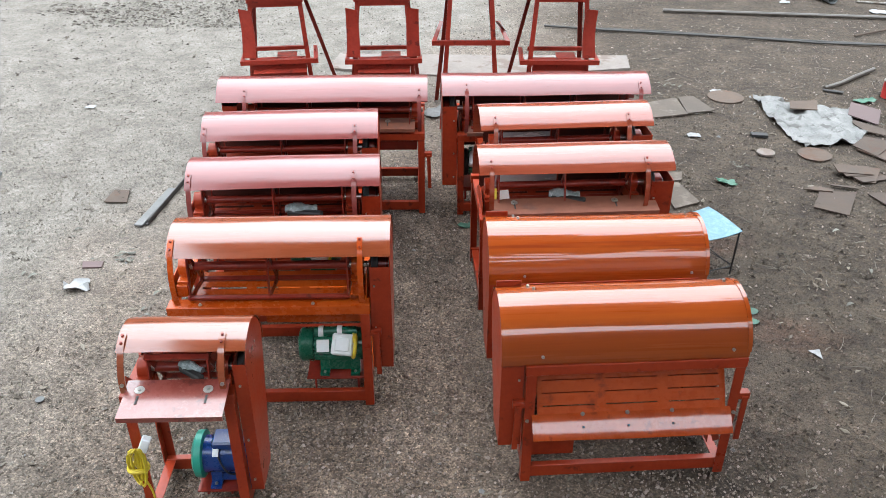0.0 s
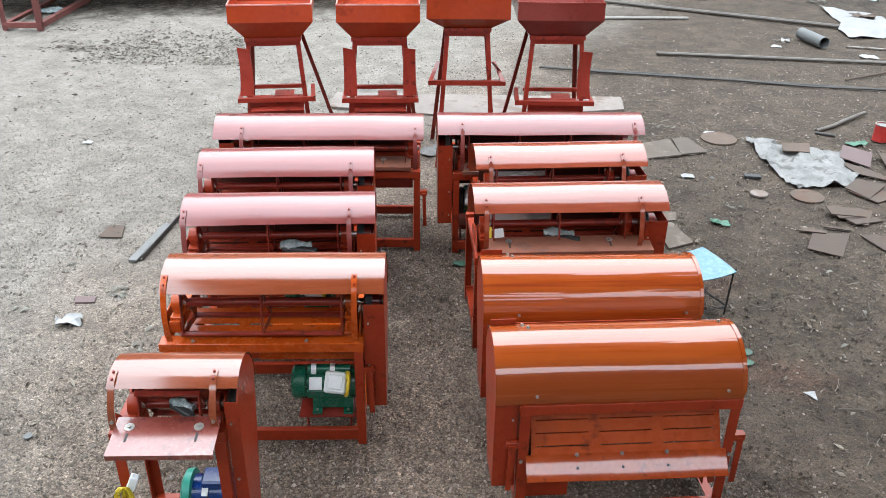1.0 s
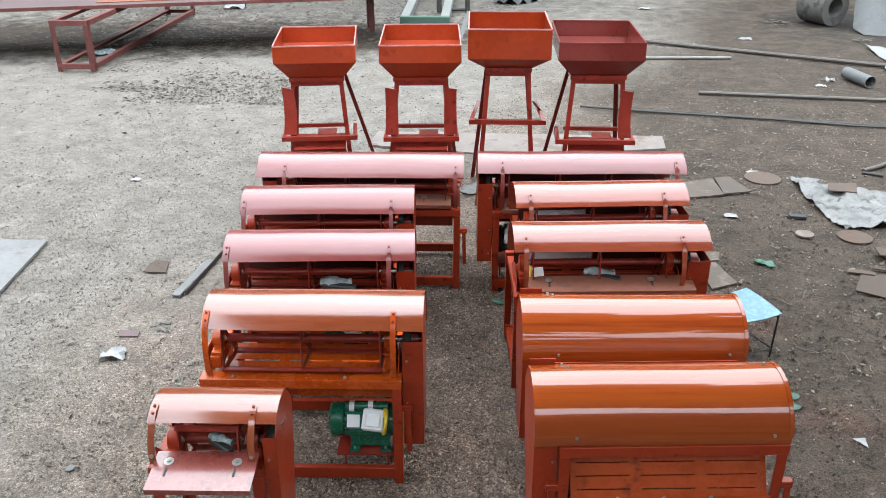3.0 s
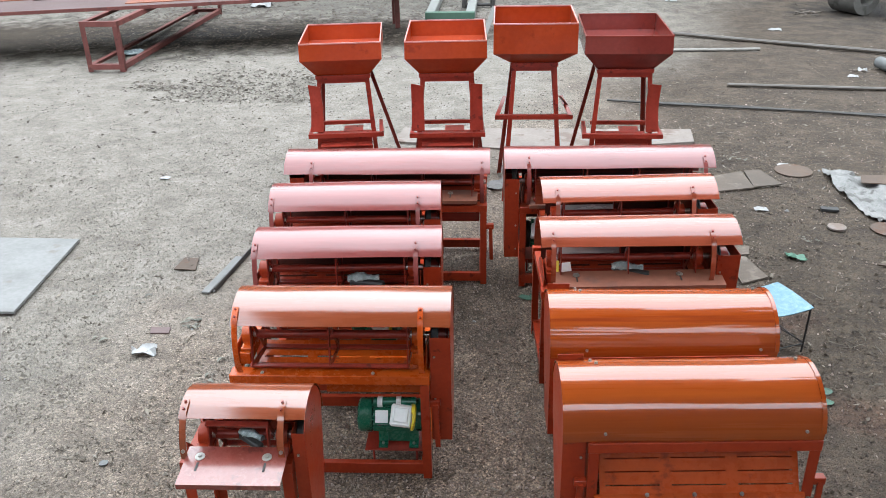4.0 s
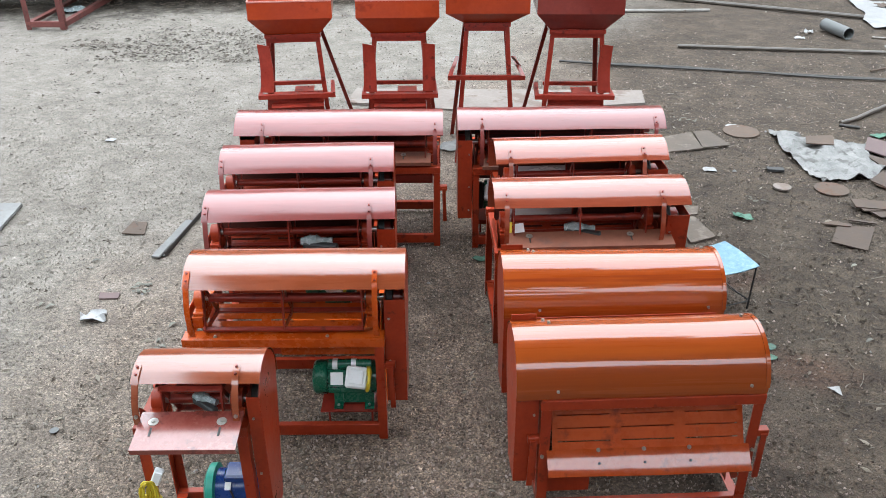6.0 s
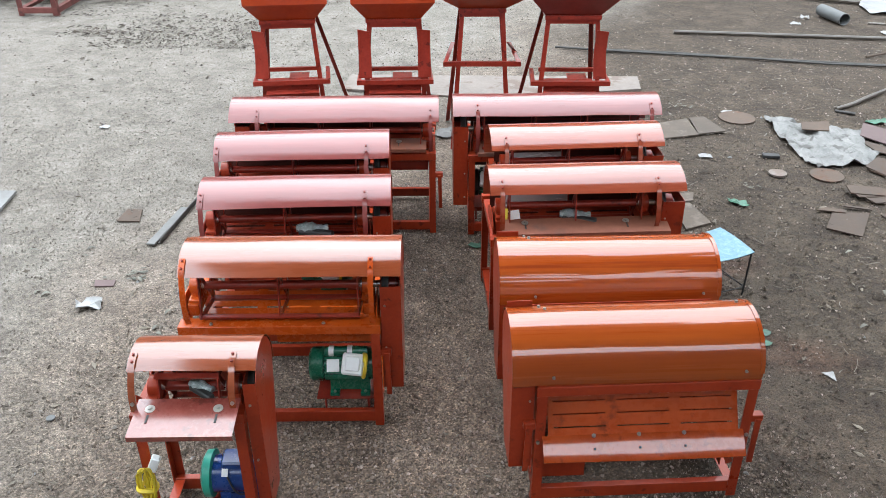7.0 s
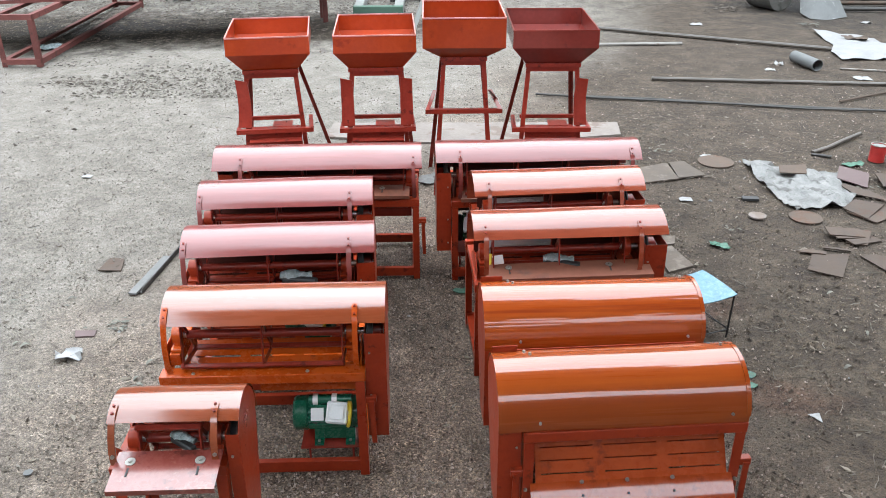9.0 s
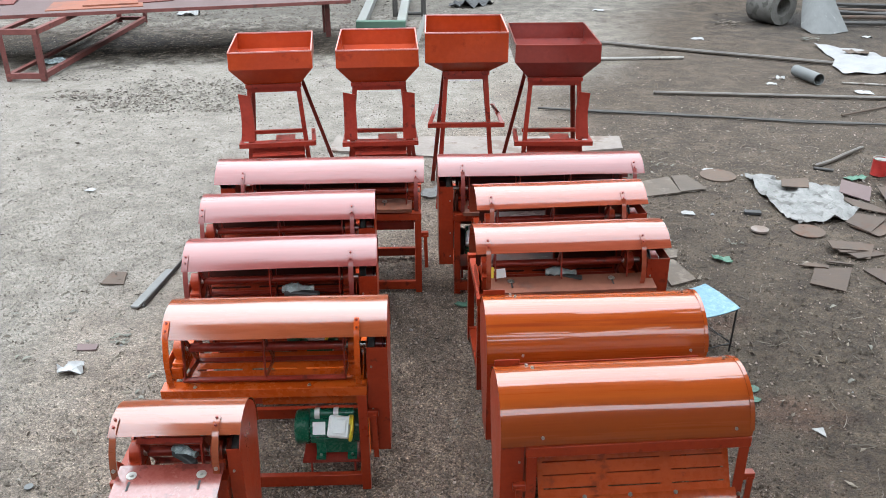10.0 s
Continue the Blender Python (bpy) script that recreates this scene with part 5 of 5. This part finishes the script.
# leaves and litter
def leaf(x, y, turn, size, mat, label, name="leaf", slim=1.0):
    b = B()
    n = 8
    left, mid, right = [], [], []
    for k in range(n + 1):
        u = k / n
        w = 0.42 * slim * math.sin(math.pi * u ** 0.8) * (1 - 0.25 * u)
        z = 0.10 * math.sin(math.pi * u) / slim ** 1.4
        left.append(b.verts.new((u - 0.5, -w, z + 0.12 * w)))
        mid.append(b.verts.new((u - 0.5, 0, z)))
        right.append(b.verts.new((u - 0.5, w, z + 0.16 * w)))
    fs = [b.faces.new(q) for k in range(n) for q in ((left[k], left[k + 1], mid[k + 1], mid[k]), (mid[k], mid[k + 1], right[k + 1], right[k]))]
    thicken(b, fs, 0.012)
    ob = part(name, b, mat, smooth=1.0, at=pose(x, y, 0.0, 0, 0, turn) @ Matrix.Scale(size, 4))
    return tagged(ob, label, "leaf", "fallen green leaves")


def green_scrap(x, y, turn, size, label, seed):
    """A torn, crumpled green leaf blade lying on the soil."""
    shape = ((-0.5, 0.05), (-0.28, 0.26), (0.02, 0.22), (0.2, 0.34), (0.5, -0.02), (0.24, -0.2), (0.05, -0.14), (-0.3, -0.22))
    c, q = math.cos(radians(turn)), math.sin(radians(turn))
    return rough_sheet("leaf", label, "leaf", [(x + size * (c * u - q * v), y + size * (q * u + c * v)) for u, v in shape], LEAFGREEN, 0.0, 0.003, size * 0.13, 6, seed, 3.2 / size, "fallen green leaves")


green_scrap(2.13, 5.63, -40, 0.18, "torn crumpled green leaf on the soil", 21)
green_scrap(3.90, 7.30, 10, 0.24, "crumpled green leaf by the cans", 22)
green_scrap(0.165, 4.96, 0, 0.14, "torn green leaf under a thresher", 23)
leaf(1.80, 3.96, 70, 0.075, LEAFGREEN, "fallen green leaf by the drum thresher")
leaf(1.775, 3.85, 20, 0.07, LEAFGREEN, "fallen green leaf by the stool")


def scrap_paper(x, y, size, turn, label, mat=None, seed=1, lift=0.3, shape=((-0.5, -0.25), (0.45, -0.4), (0.5, 0.3), (-0.1, 0.5), (-0.5, 0.2))):
    q = [(x + size * (u * math.cos(radians(turn)) - v * math.sin(radians(turn))), y + size * (u * math.sin(radians(turn)) + v * math.cos(radians(turn)))) for u, v in shape]
    return rough_sheet("scrap_paper", label, "litter", q, mat or CHIP, 0.0, 0.003, size * lift, 5, seed, 3.0 / size, "white litter")


scrap_paper(2.12, 6.53, 0.11, 5, "white paper chip on the soil", seed=2, lift=0.05)
scrap_paper(2.025, 3.565, 0.09, -60, "white triangular paper chip", seed=3, lift=0.05, shape=((-0.5, -0.3), (0.5, -0.2), (-0.2, 0.4)))
scrap_paper(-2.21, 4.20, 0.15, 20, "crumpled white rag on the soil", seed=4, lift=0.35)
scrap_paper(-3.21, 7.167, 0.09, 0, "small white paper chip", seed=5, lift=0.1)
scrap_paper(2.60, 7.57, 0.12, 10, "white chip on a rusty disc", seed=6, lift=0.1)
scrap_paper(4.392, 10.818, 0.13, 0, "white plastic piece in the yard", seed=7, lift=0.15)
scrap_paper(5.396, 10.350, 0.22, 0, "oval white plastic piece", seed=8, lift=0.1)
scrap_paper(7.020, 13.755, 0.16, 0, "white plastic piece in the scrap corner", seed=9, lift=0.2)
scrap_paper(4.602, 11.101, 0.12, 10, "pale litter beside the pipe", seed=10, lift=0.3)
scrap_paper(-0.04, 7.03, 0.26, 40, "dirty white paper behind the threshers", PAPER, seed=11, lift=0.12)
scrap_paper(-5.68, 12.32, 0.35, 40, "clear plastic bag inside the bench frame", PLASTIC, 12, 0.25)
scrap_paper(-4.77, 16.35, 0.42, 10, "white litter under the long table", seed=13, lift=0.2)
scrap_paper(3.092, 16.490, 0.22, 0, "pale litter in the far yard", seed=14, lift=0.1)
scrap_paper(4.234, 13.736, 0.2, 0, "pale flat litter in the yard", seed=15, lift=0.1)
disc("small steel washer on the soil", -2.02, 3.19, 0.022, GALV, th=0.006, name="washer")

def litter_clump(x, y, size, count, seed, label, mat):
    """A small heap of curled dry leaves and bits, one mesh."""
    rng = np.random.default_rng(seed)
    b = B()
    for _ in range(count):
        px, py, a = size * rng.normal() * 0.42, size * rng.normal() * 0.3, rng.random() * 6.283
        ln, w, h = size * (0.10 + 0.20 * rng.random()), size * (0.02 + 0.05 * rng.random()), size * 0.16 * rng.random()
        c, q = math.cos(a), math.sin(a)
        rows = [[b.verts.new((px + c * u - q * v, py + q * u + c * v, 0.004 + h * (0.4 + 1.4 * (u / ln) ** 2) + 0.5 * abs(v))) for v in (-w * k, 0.0, w * k)]
                for u, k in ((-ln / 2, 0.25), (-ln / 6, 1.0), (ln / 6, 0.9), (ln / 2, 0.2))]
        thicken(b, [b.faces.new((p[j], r[j], r[j + 1], p[j + 1])) for p, r in zip(rows, rows[1:]) for j in range(2)], 0.002)
    return tagged(part("litter_clump", b, mat, smooth=1.0, at=pose(x, y, 0.0)), label, "litter", "clumps of dry litter", "stuff")


for k, (px, py, big, n_) in enumerate(((-2.03, 4.56, 0.20, 16), (-1.72, 3.87, 0.13, 7), (-2.93, 5.93, 0.10, 9), (-1.70, 5.33, 0.14, 10), (-2.36, 5.47, 0.12, 8), (-2.55, 4.35, 0.12, 6), (-1.62, 3.60, 0.11, 6), (-2.02, 3.55, 0.10, 6),
                                   (-2.06, 5.02, 0.12, 8), (2.32, 5.93, 0.16, 9), (2.18, 6.30, 0.14, 8), (2.45, 7.05, 0.16, 10), (2.20, 7.75, 0.20, 12), (3.02, 6.92, 0.14, 8), (3.75, 7.0, 0.30, 20), (3.62, 6.75, 0.22, 14),
                                   (-4.62, 10.42, 0.30, 26), (0.32, 4.62, 0.14, 8), (2.75, 3.62, 0.12, 7), (2.30, 4.55, 0.12, 7), (4.55, 11.05, 0.30, 12), (6.05, 13.6, 0.40, 16), (5.1, 15.0, 0.5, 22), (0.2, 3.35, 0.10, 6))):
    litter_clump(px, py, big * 0.8, n_, 50 + k, "small clump of curled dry leaves and bits on the soil", (TWIGBROWN, DRYLEAF)[k % 3 == 0])

# bundles left in the machines
def tool_bundle(m, label):
    t = thing("tool_bundle", label, "bundle", m, "wrapped tool kits")
    b = B()
    n, k = 14, 12
    loops = []
    for i in range(n + 1):
        u = i / n
        r = 0.032 * (0.55 + 0.5 * math.sin(math.pi * min(1, u * 1.4)) + 0.18 * noise.noise(V((u * 9, 1, 2))))
        loops.append([b.verts.new((u * 0.17 - 0.08, r * 1.2 * math.cos(2 * math.pi * j / k) + 0.006 * noise.noise(V((u * 7, j, 3))), 0.035 + r * math.sin(2 * math.pi * j / k))) for j in range(k)])
    for p, q in zip(loops, loops[1:]):
        for j in range(k):
            b.faces.new((p[j], p[(j + 1) % k], q[(j + 1) % k], q[j]))
    b.faces.new(loops[0][::-1]), b.faces.new(loops[-1])
    part("wrap", b, PLASTIC, t, "crumpled clear plastic wrap")
    part("tool", box(B(), -0.06, 0.13, -0.05, -0.005, 0.0, 0.04, 0.008, pose(0, 0, 0, 0, 0, -12)), BLACK, t)
    return t


tool_bundle(M3 @ pose(0.60, 0.12, 0.645), "plastic-wrapped black tool kit inside a thresher")
tool_bundle(N3 @ pose(0.47, 0.12, 0.645, 0, 0, -8), "plastic-wrapped black tool kit in the drum housing")
tool_bundle(SM @ pose(0.25, 0.12, 0.70, 0, 0, -25) @ Matrix.Scale(0.65, 4), "plastic-wrapped black tool kit in the small thresher")

b = B()
box(b, -0.03, 0.03, -0.002, 0.002, 0.0, 0.05, 0.0, pose(0, 0, 0.003, -35, 0, 12))
card = tagged(part("card", b, WHITE, at=N3 @ pose(0.135, 0.07, 0.682)), "small white card standing behind a feed table", "card")
b = B()
box(b, -0.008, 0.008, -0.002, 0.002, 0.0, 0.06, 0.0, pose(0, 0, 0.003, -30, 0, -8))
tagged(part("yellow_strip", b, YELLOW, at=N3 @ pose(0.085, 0.07, 0.682)), "short yellow strip beside a white card", "strip")

# plug and cable on the small thresher
t = thing("power_cable", "white plug with a knotted yellow cable hanging on the leg", "cable", SM @ pose(0.01, -0.012, 0.39))
b = B()
box(b, -0.018, 0.018, -0.022, 0.010, 0.0, 0.075, 0.005, pose(0.035, -0.005, 0.03, 0, 24, 0))
part("plug", b, WHITE, t, "white plastic plug")
b = B()
pts = []
for k in range(5):
    lean, wide = (-0.006, 0.010, 0.020, -0.002, 0.014)[k], (0.020, 0.028, 0.018, 0.024, 0.022)[k]
    for a in np.linspace(math.pi / 2, math.pi * 2.5, 18):
        pts.append((0.008 + lean + wide * math.cos(a), -0.022 - 0.006 * k + 0.01 * math.sin(2 * a), -0.03 + (0.075 + 0.006 * k) * math.sin(a)))
pts += [(0.02, -0.04, -0.03), (0.03, -0.035, -0.10), (0.045, -0.03, -0.17), (0.05, -0.03, -0.25)]
tube(b, pts, 0.005, 6)
part("cord", b, YELLOW, t, "yellow cord in loose loops")
b = B()
tube(b, [(0.012 + 0.036 * math.cos(a), -0.028 + 0.026 * math.sin(a), -0.045 + 0.004 * math.sin(3 * a)) for a in np.linspace(0, 6.28, 16)], 0.011, 6)
part("cord_tie", b, YELLOW, t)


# ---- far benches ----
t = thing("bench_frame", "long red welded box frame of angle iron", "frame", pose(-5.86, 11.24, 0, 0, 0, -0.3))
for x, ux in ((0, 1), (0.53, -1)):
    for y, uy in ((0, 1), (4.35, -1)):
        part("leg", angle_iron(B(), (x, y, 0), (x, y, 0.69), (ux, 0, 0), (0, uy, 0), 0.07, 0.008), DULLRED, t)
    for z in (0.69, 0.10):
        part("long_rail", angle_iron(B(), (x, 0.01, z), (x, 4.34, z), (ux, 0, 0), (0, 0, -1), 0.07, 0.008), DULLRED, t)
for y, uy in ((-0.002, 1), (4.352, -1)):
    for z in (0.694, 0.104):
        part("cross_rail", angle_iron(B(), (0, y, z), (0.53, y, z), (0, uy, 0), (0, 0, -1), 0.07, 0.008), DULLRED, t)
t = thing("long_table", "long low work table with a primer-red plate top", "table", pose(-6.2, 12.03, 0, 0, 0, 13.5))
part("top", box(B(), -3.5, 5.0, 0, 1.5, 0.70, 0.74, 0.004), PRIMER, t)
part("edge", box(B(), -3.5, 5.0, -0.012, 0.0, 0.69, 0.738), DULLRED, t)
for x in (-3.2, 4.7):
    for y in (1.0, 1.4):
        part("leg", box(B(), x, x + 0.08, y, y + 0.08, 0, 0.70), DULLRED, t)
def sheet_on_table(label, x, y, w, d, turn, mat, z, th=0.014):
    c, q = math.cos(radians(turn)), math.sin(radians(turn))
    plate("sheet_plate", label, [(x + c * u - q * v, y + q * u + c * v) for u, v in ((0, 0), (w, 0), (w - 0.04, d), (0.03, d))], mat, z, th, "sheets on the table", (0.3, 0.0))


sheet_on_table("salmon primed steel sheet on the long table", -8.9, 12.42, 2.55, 0.55, 13.5, PRIMED, 0.742)
sheet_on_table("dull red sheet under a salmon one", -7.3, 12.72, 0.95, 0.5, 12.0, DULLRED, 0.75)
sheet_on_table("salmon primed sheet on the table top", -5.66, 12.34, 1.35, 0.75, 15.5, PRIMED, 0.742)
sheet_on_table("small orange primed sheet lying on another", -5.22, 12.62, 0.78, 0.5, 16.0, PRIMED, 0.760, 0.02)
sheet_on_table("dull primer sheet on the table", -4.62, 12.95, 0.62, 0.4, 24.0, DULLRED, 0.744)

# pale trolley frame and dark posts behind the hoppers
t = thing("trolley_frame", "low weathered frame of pale beams with a green cross beam", "frame", pose(-1.42, 14.80, 0))
part("beam", box(B(), 0.0, 0.16, 0, 3.2, 0.0, 0.14, 0.01), PALE, t)
part("beam", box(B(), 0.70, 0.86, 0, 3.2, 0.0, 0.14, 0.01, pose(0, 0, 0, 0, 0, 0)), PALE, t)
part("cross_beam", box(B(), 0.0, 0.86, -0.12, 0.0, 0.0, 0.15, 0.01), OLIVE, t, "faded green cross beam")
for x, y in ((-0.80, 16.0), (-0.27, 16.0)):
    rod("dark_post", "square dark iron post standing in the yard", [(x, y, 0), (x, y, 0.8)], 0.05, DARKIRON, "dark posts")
b = B()
bar(b, (-0.37, 13.2, 0.0), (-0.20, 13.45, 0.45), 0.07, 0.07, up=(0, 1, 0), bevel=0.004)
tagged(part("leaning_post", b, PALE), "pale weathered post leaning by the hoppers", "post")
rod("dark_rail", "dark iron rail lying between the posts", [(-0.8, 16.0, 0.05), (-0.27, 16.0, 0.05)], 0.03, DARKIRON, "dark posts")
rough_sheet("black_tarp", "black crumpled tarp in the far yard", "tarp", [(0.2, 16.9), (0.7, 16.8), (1.15, 17.3), (0.8, 17.6), (0.4, 17.4)], BLACK, 0.0, 0.004, 0.12, 10, 4, 5.0)


# ---- gravel, leaf litter ----
def scatter(name, label, count, seed, region, size, flat, mat, sides, bias=1.0):
    rng = np.random.default_rng(seed)
    verts, faces = [], []
    x0, x1, y0, y1 = region
    ys = y0 + (y1 - y0) * rng.random(count) ** bias
    xs = x0 + (x1 - x0) * rng.random(count)
    for x, y in zip(xs, ys):
        # patchy cover
        if noise.noise(V((x * 1.1, y * 1.1, seed))) + rng.random() * 1.3 < 0.35:
            continue
        u = (y - y0) / (y1 - y0)
        e = abs(2 * (x - x0) / (x1 - x0) - 1)
        if rng.random() < u ** 2 or rng.random() < e ** 4:
            continue
        s = size[0] * (size[1] / size[0]) ** (rng.random() ** 2.2)
        a = rng.random() * 6.283
        ca, sa = math.cos(a), math.sin(a)
        e = 0.35 + 0.65 * rng.random() if sides > 4 else 0.14 + 0.3 * rng.random()
        base = len(verts)
        bend = (rng.random() - 0.5) * 0.5
        for k in range(sides):
            th = 6.283 * k / sides
            r = s * (0.7 + 0.5 * rng.random())
            u, v = r * math.cos(th), e * r * math.sin(th) + bend * s * math.cos(th) ** 2
            verts.append((x + ca * u - sa * v, y + sa * u + ca * v, -0.004 + (flat * s * rng.random() if sides <= 4 else 0)))
        verts.append((x, y, flat * s * (0.5 + 0.8 * rng.random())))
        faces += [(base + k, base + (k + 1) % sides, base + sides) for k in range(sides)]
    me = bpy.data.meshes.new(name)
    me.from_pydata(verts, [], faces)
    me.materials.append(mat)
    return tagged(new(name, me), label, "gravel" if sides > 4 else "litter", kind="stuff")


scatter("gravel", "fine grey gravel strewn over the soil", 46000, 11, (-1.5, 5.8, 1.6, 12.0), (0.003, 0.012), 0.7, PEBBLE, 5, 1.35)
scatter("pale_grit", "pale soil grit on the trodden yard", 60000, 10, (-5.8, -0.6, 1.6, 12.0), (0.0035, 0.011), 0.7, CLOD, 5, 1.3)
scatter("brown_flecks", "brown leaf bits on the dark soil", 2400, 9, (0.8, 5.5, 1.7, 8.5), (0.008, 0.030), 0.4, CHAFF, 4, 1.1)
scatter("far_gravel", "grey gravel in the far yard", 9000, 12, (-9.0, 10.0, 9.0, 19.0), (0.007, 0.020), 0.5, EARTH, 5, 1.2)
scatter("leaf_litter", "dry chaff and leaf litter on the soil", 5200, 13, (-5.5, 5.5, 1.6, 12.0), (0.008, 0.036), 0.3, CHAFF, 4, 1.3)
scatter("near_gravel", "small sharp gravel on the trodden soil", 75000, 14, (-1.7, 2.0, 1.6, 6.6), (0.0035, 0.0125), 0.8, PEBBLE, 5, 1.1)
scatter("dry_leaves", "dry curled pale leaves on the soil", 420, 15, (-4.5, 4.5, 1.8, 8.0), (0.018, 0.045), 0.35, CHAFF, 4, 1.2)
scatter("pale_stones", "small pale stones on the soil", 170, 16, (-4.5, 4.5, 1.8, 8.5), (0.008, 0.02), 0.7, CHIP, 6, 1.1)
scatter("dark_gravel", "patch of dark leaf litter and grit in the far yard", 5200, 17, (-4.4, -2.2, 9.7, 11.5), (0.014, 0.048), 0.5, TWIG, 4, 1.0)
scatter("patch_litter", "small heap of dark litter on pale soil", 420, 37, (-5.0, -4.3, 10.2, 10.8), (0.014, 0.05), 0.5, TWIG, 4, 1.0)
scatter("edge_litter", "dark litter along the bench frame", 900, 38, (-5.4, -3.6, 11.2, 12.4), (0.014, 0.045), 0.35, TWIG, 4, 1.0)
scatter("flecks", "small dry leaf flecks over the yard", 7000, 39, (-4.5, 8.0, 6.8, 13.5), (0.010, 0.034), 0.35, TWIG, 4, 1.0)
scatter("grey_leaves", "grey dry leaves behind the long table", 5200, 40, (-8.0, 1.5, 14.2, 19.0), (0.022, 0.07), 0.4, TWIGBROWN, 4, 1.0)
scatter("side_flecks", "dark leaf flecks on the pale soil", 1500, 42, (-6.5, -2.0, 6.8, 11.2), (0.012, 0.042), 0.45, TWIG, 4, 1.0)
scatter("near_flecks", "small leaf flecks on the near soil", 5200, 41, (-4.0, 4.2, 1.7, 7.0), (0.006, 0.024), 0.4, TWIG, 4, 1.1)
scatter("yard_litter", "leaf litter blown under the long table", 3800, 18, (-8.0, 2.0, 14.5, 18.0), (0.015, 0.05), 0.3, TWIGBROWN, 4, 1.0)


def twigs(name, label, count, seed, region, length, mat):
    """Thin bent sticks lying on the soil, in one mesh."""
    rng = np.random.default_rng(seed)
    verts, faces = [], []
    x0, x1, y0, y1 = region
    for _ in range(count):
        x, y = x0 + (x1 - x0) * rng.random(), y0 + (y1 - y0) * rng.random() ** 1.2
        if noise.noise(V((x * 0.9, y * 0.9, seed))) + rng.random() < 0.35:
            continue
        n, a, r = length[0] * (length[1] / length[0]) ** (rng.random() ** 1.8), rng.random() * 6.283, 0.0012 + 0.0022 * rng.random()
        base = len(verts)
        for k in range(5):
            a += (rng.random() - 0.5) * 0.7
            w = r * (1.1 - 0.15 * k)
            px, py = -math.sin(a) * w, math.cos(a) * w
            z = 0.001 + 0.006 * rng.random()
            verts += [(x + px, y + py, z), (x - px, y - py, z), (x, y, z + 1.8 * w)]
            x, y = x + math.cos(a) * n / 4, y + math.sin(a) * n / 4
        for k in range(4):
            p = base + 3 * k
            faces += [(p, p + 1, p + 4, p + 3), (p + 1, p + 2, p + 5, p + 4), (p + 2, p, p + 3, p + 5)]
    me = bpy.data.meshes.new(name)
    me.from_pydata(verts, [], faces)
    me.materials.append(mat)
    return tagged(new(name, me), label, "litter", kind="stuff")


twigs("twigs", "dry twigs and straws on the brown soil", 2600, 31, (1.2, 5.6, 1.8, 9.0), (0.03, 0.16), TWIG)
twigs("straws", "dry straws on the pale soil", 1500, 32, (-5.2, 1.2, 1.8, 9.0), (0.02, 0.10), TWIG)
scatter("soil_crumbs", "loose dark soil crumbs", 26000, 33, (0.9, 6.0, 1.7, 9.5), (0.005, 0.020), 0.6, EARTH, 5, 1.2)
scatter("soil_clods", "loose pale clods of soil", 16000, 34, (-5.5, -0.6, 1.8, 9.5), (0.005, 0.016), 0.6, CLOD, 5, 1.2)
scatter("damp_leaves", "damp brown leaves in the far yard", 9000, 35, (-8.0, 1.0, 12.4, 17.0), (0.02, 0.06), 0.3, TWIGBROWN, 4, 1.0)
for x, y, turn, size in ((-2.07, 4.6, 20, 0.1), (-2.0, 4.54, 80, 0.08), (-2.01, 4.51, 140, 0.09), (-2.1, 4.56, 0, 0.07), (-1.72, 3.87, 15, 0.13), (-1.7, 3.91, -20, 0.1), (-1.74, 3.98, 60, 0.08), (-1.76, 3.75, 10, 0.09), (-1.71, 3.72, 70, 0.08), (-2.47, 4.91, 20, 0.1), (-2.85, 4.88, 10, 0.1), (-2.53, 4.33, 30, 0.12), (-2.6, 4.36, 60, 0.08), (-1.71, 4.14, 50, 0.1), (-2.47, 4.81, 0, 0.07), (2.39, 4.02, 20, 0.1), (2.67, 4.39, 80, 0.09), (2.66, 4.89, 10, 0.1)):
    leaf(x, y, turn, size * 0.62, DRYLEAF, "curled dry olive leaf on the soil", "dry_leaf", 0.5)
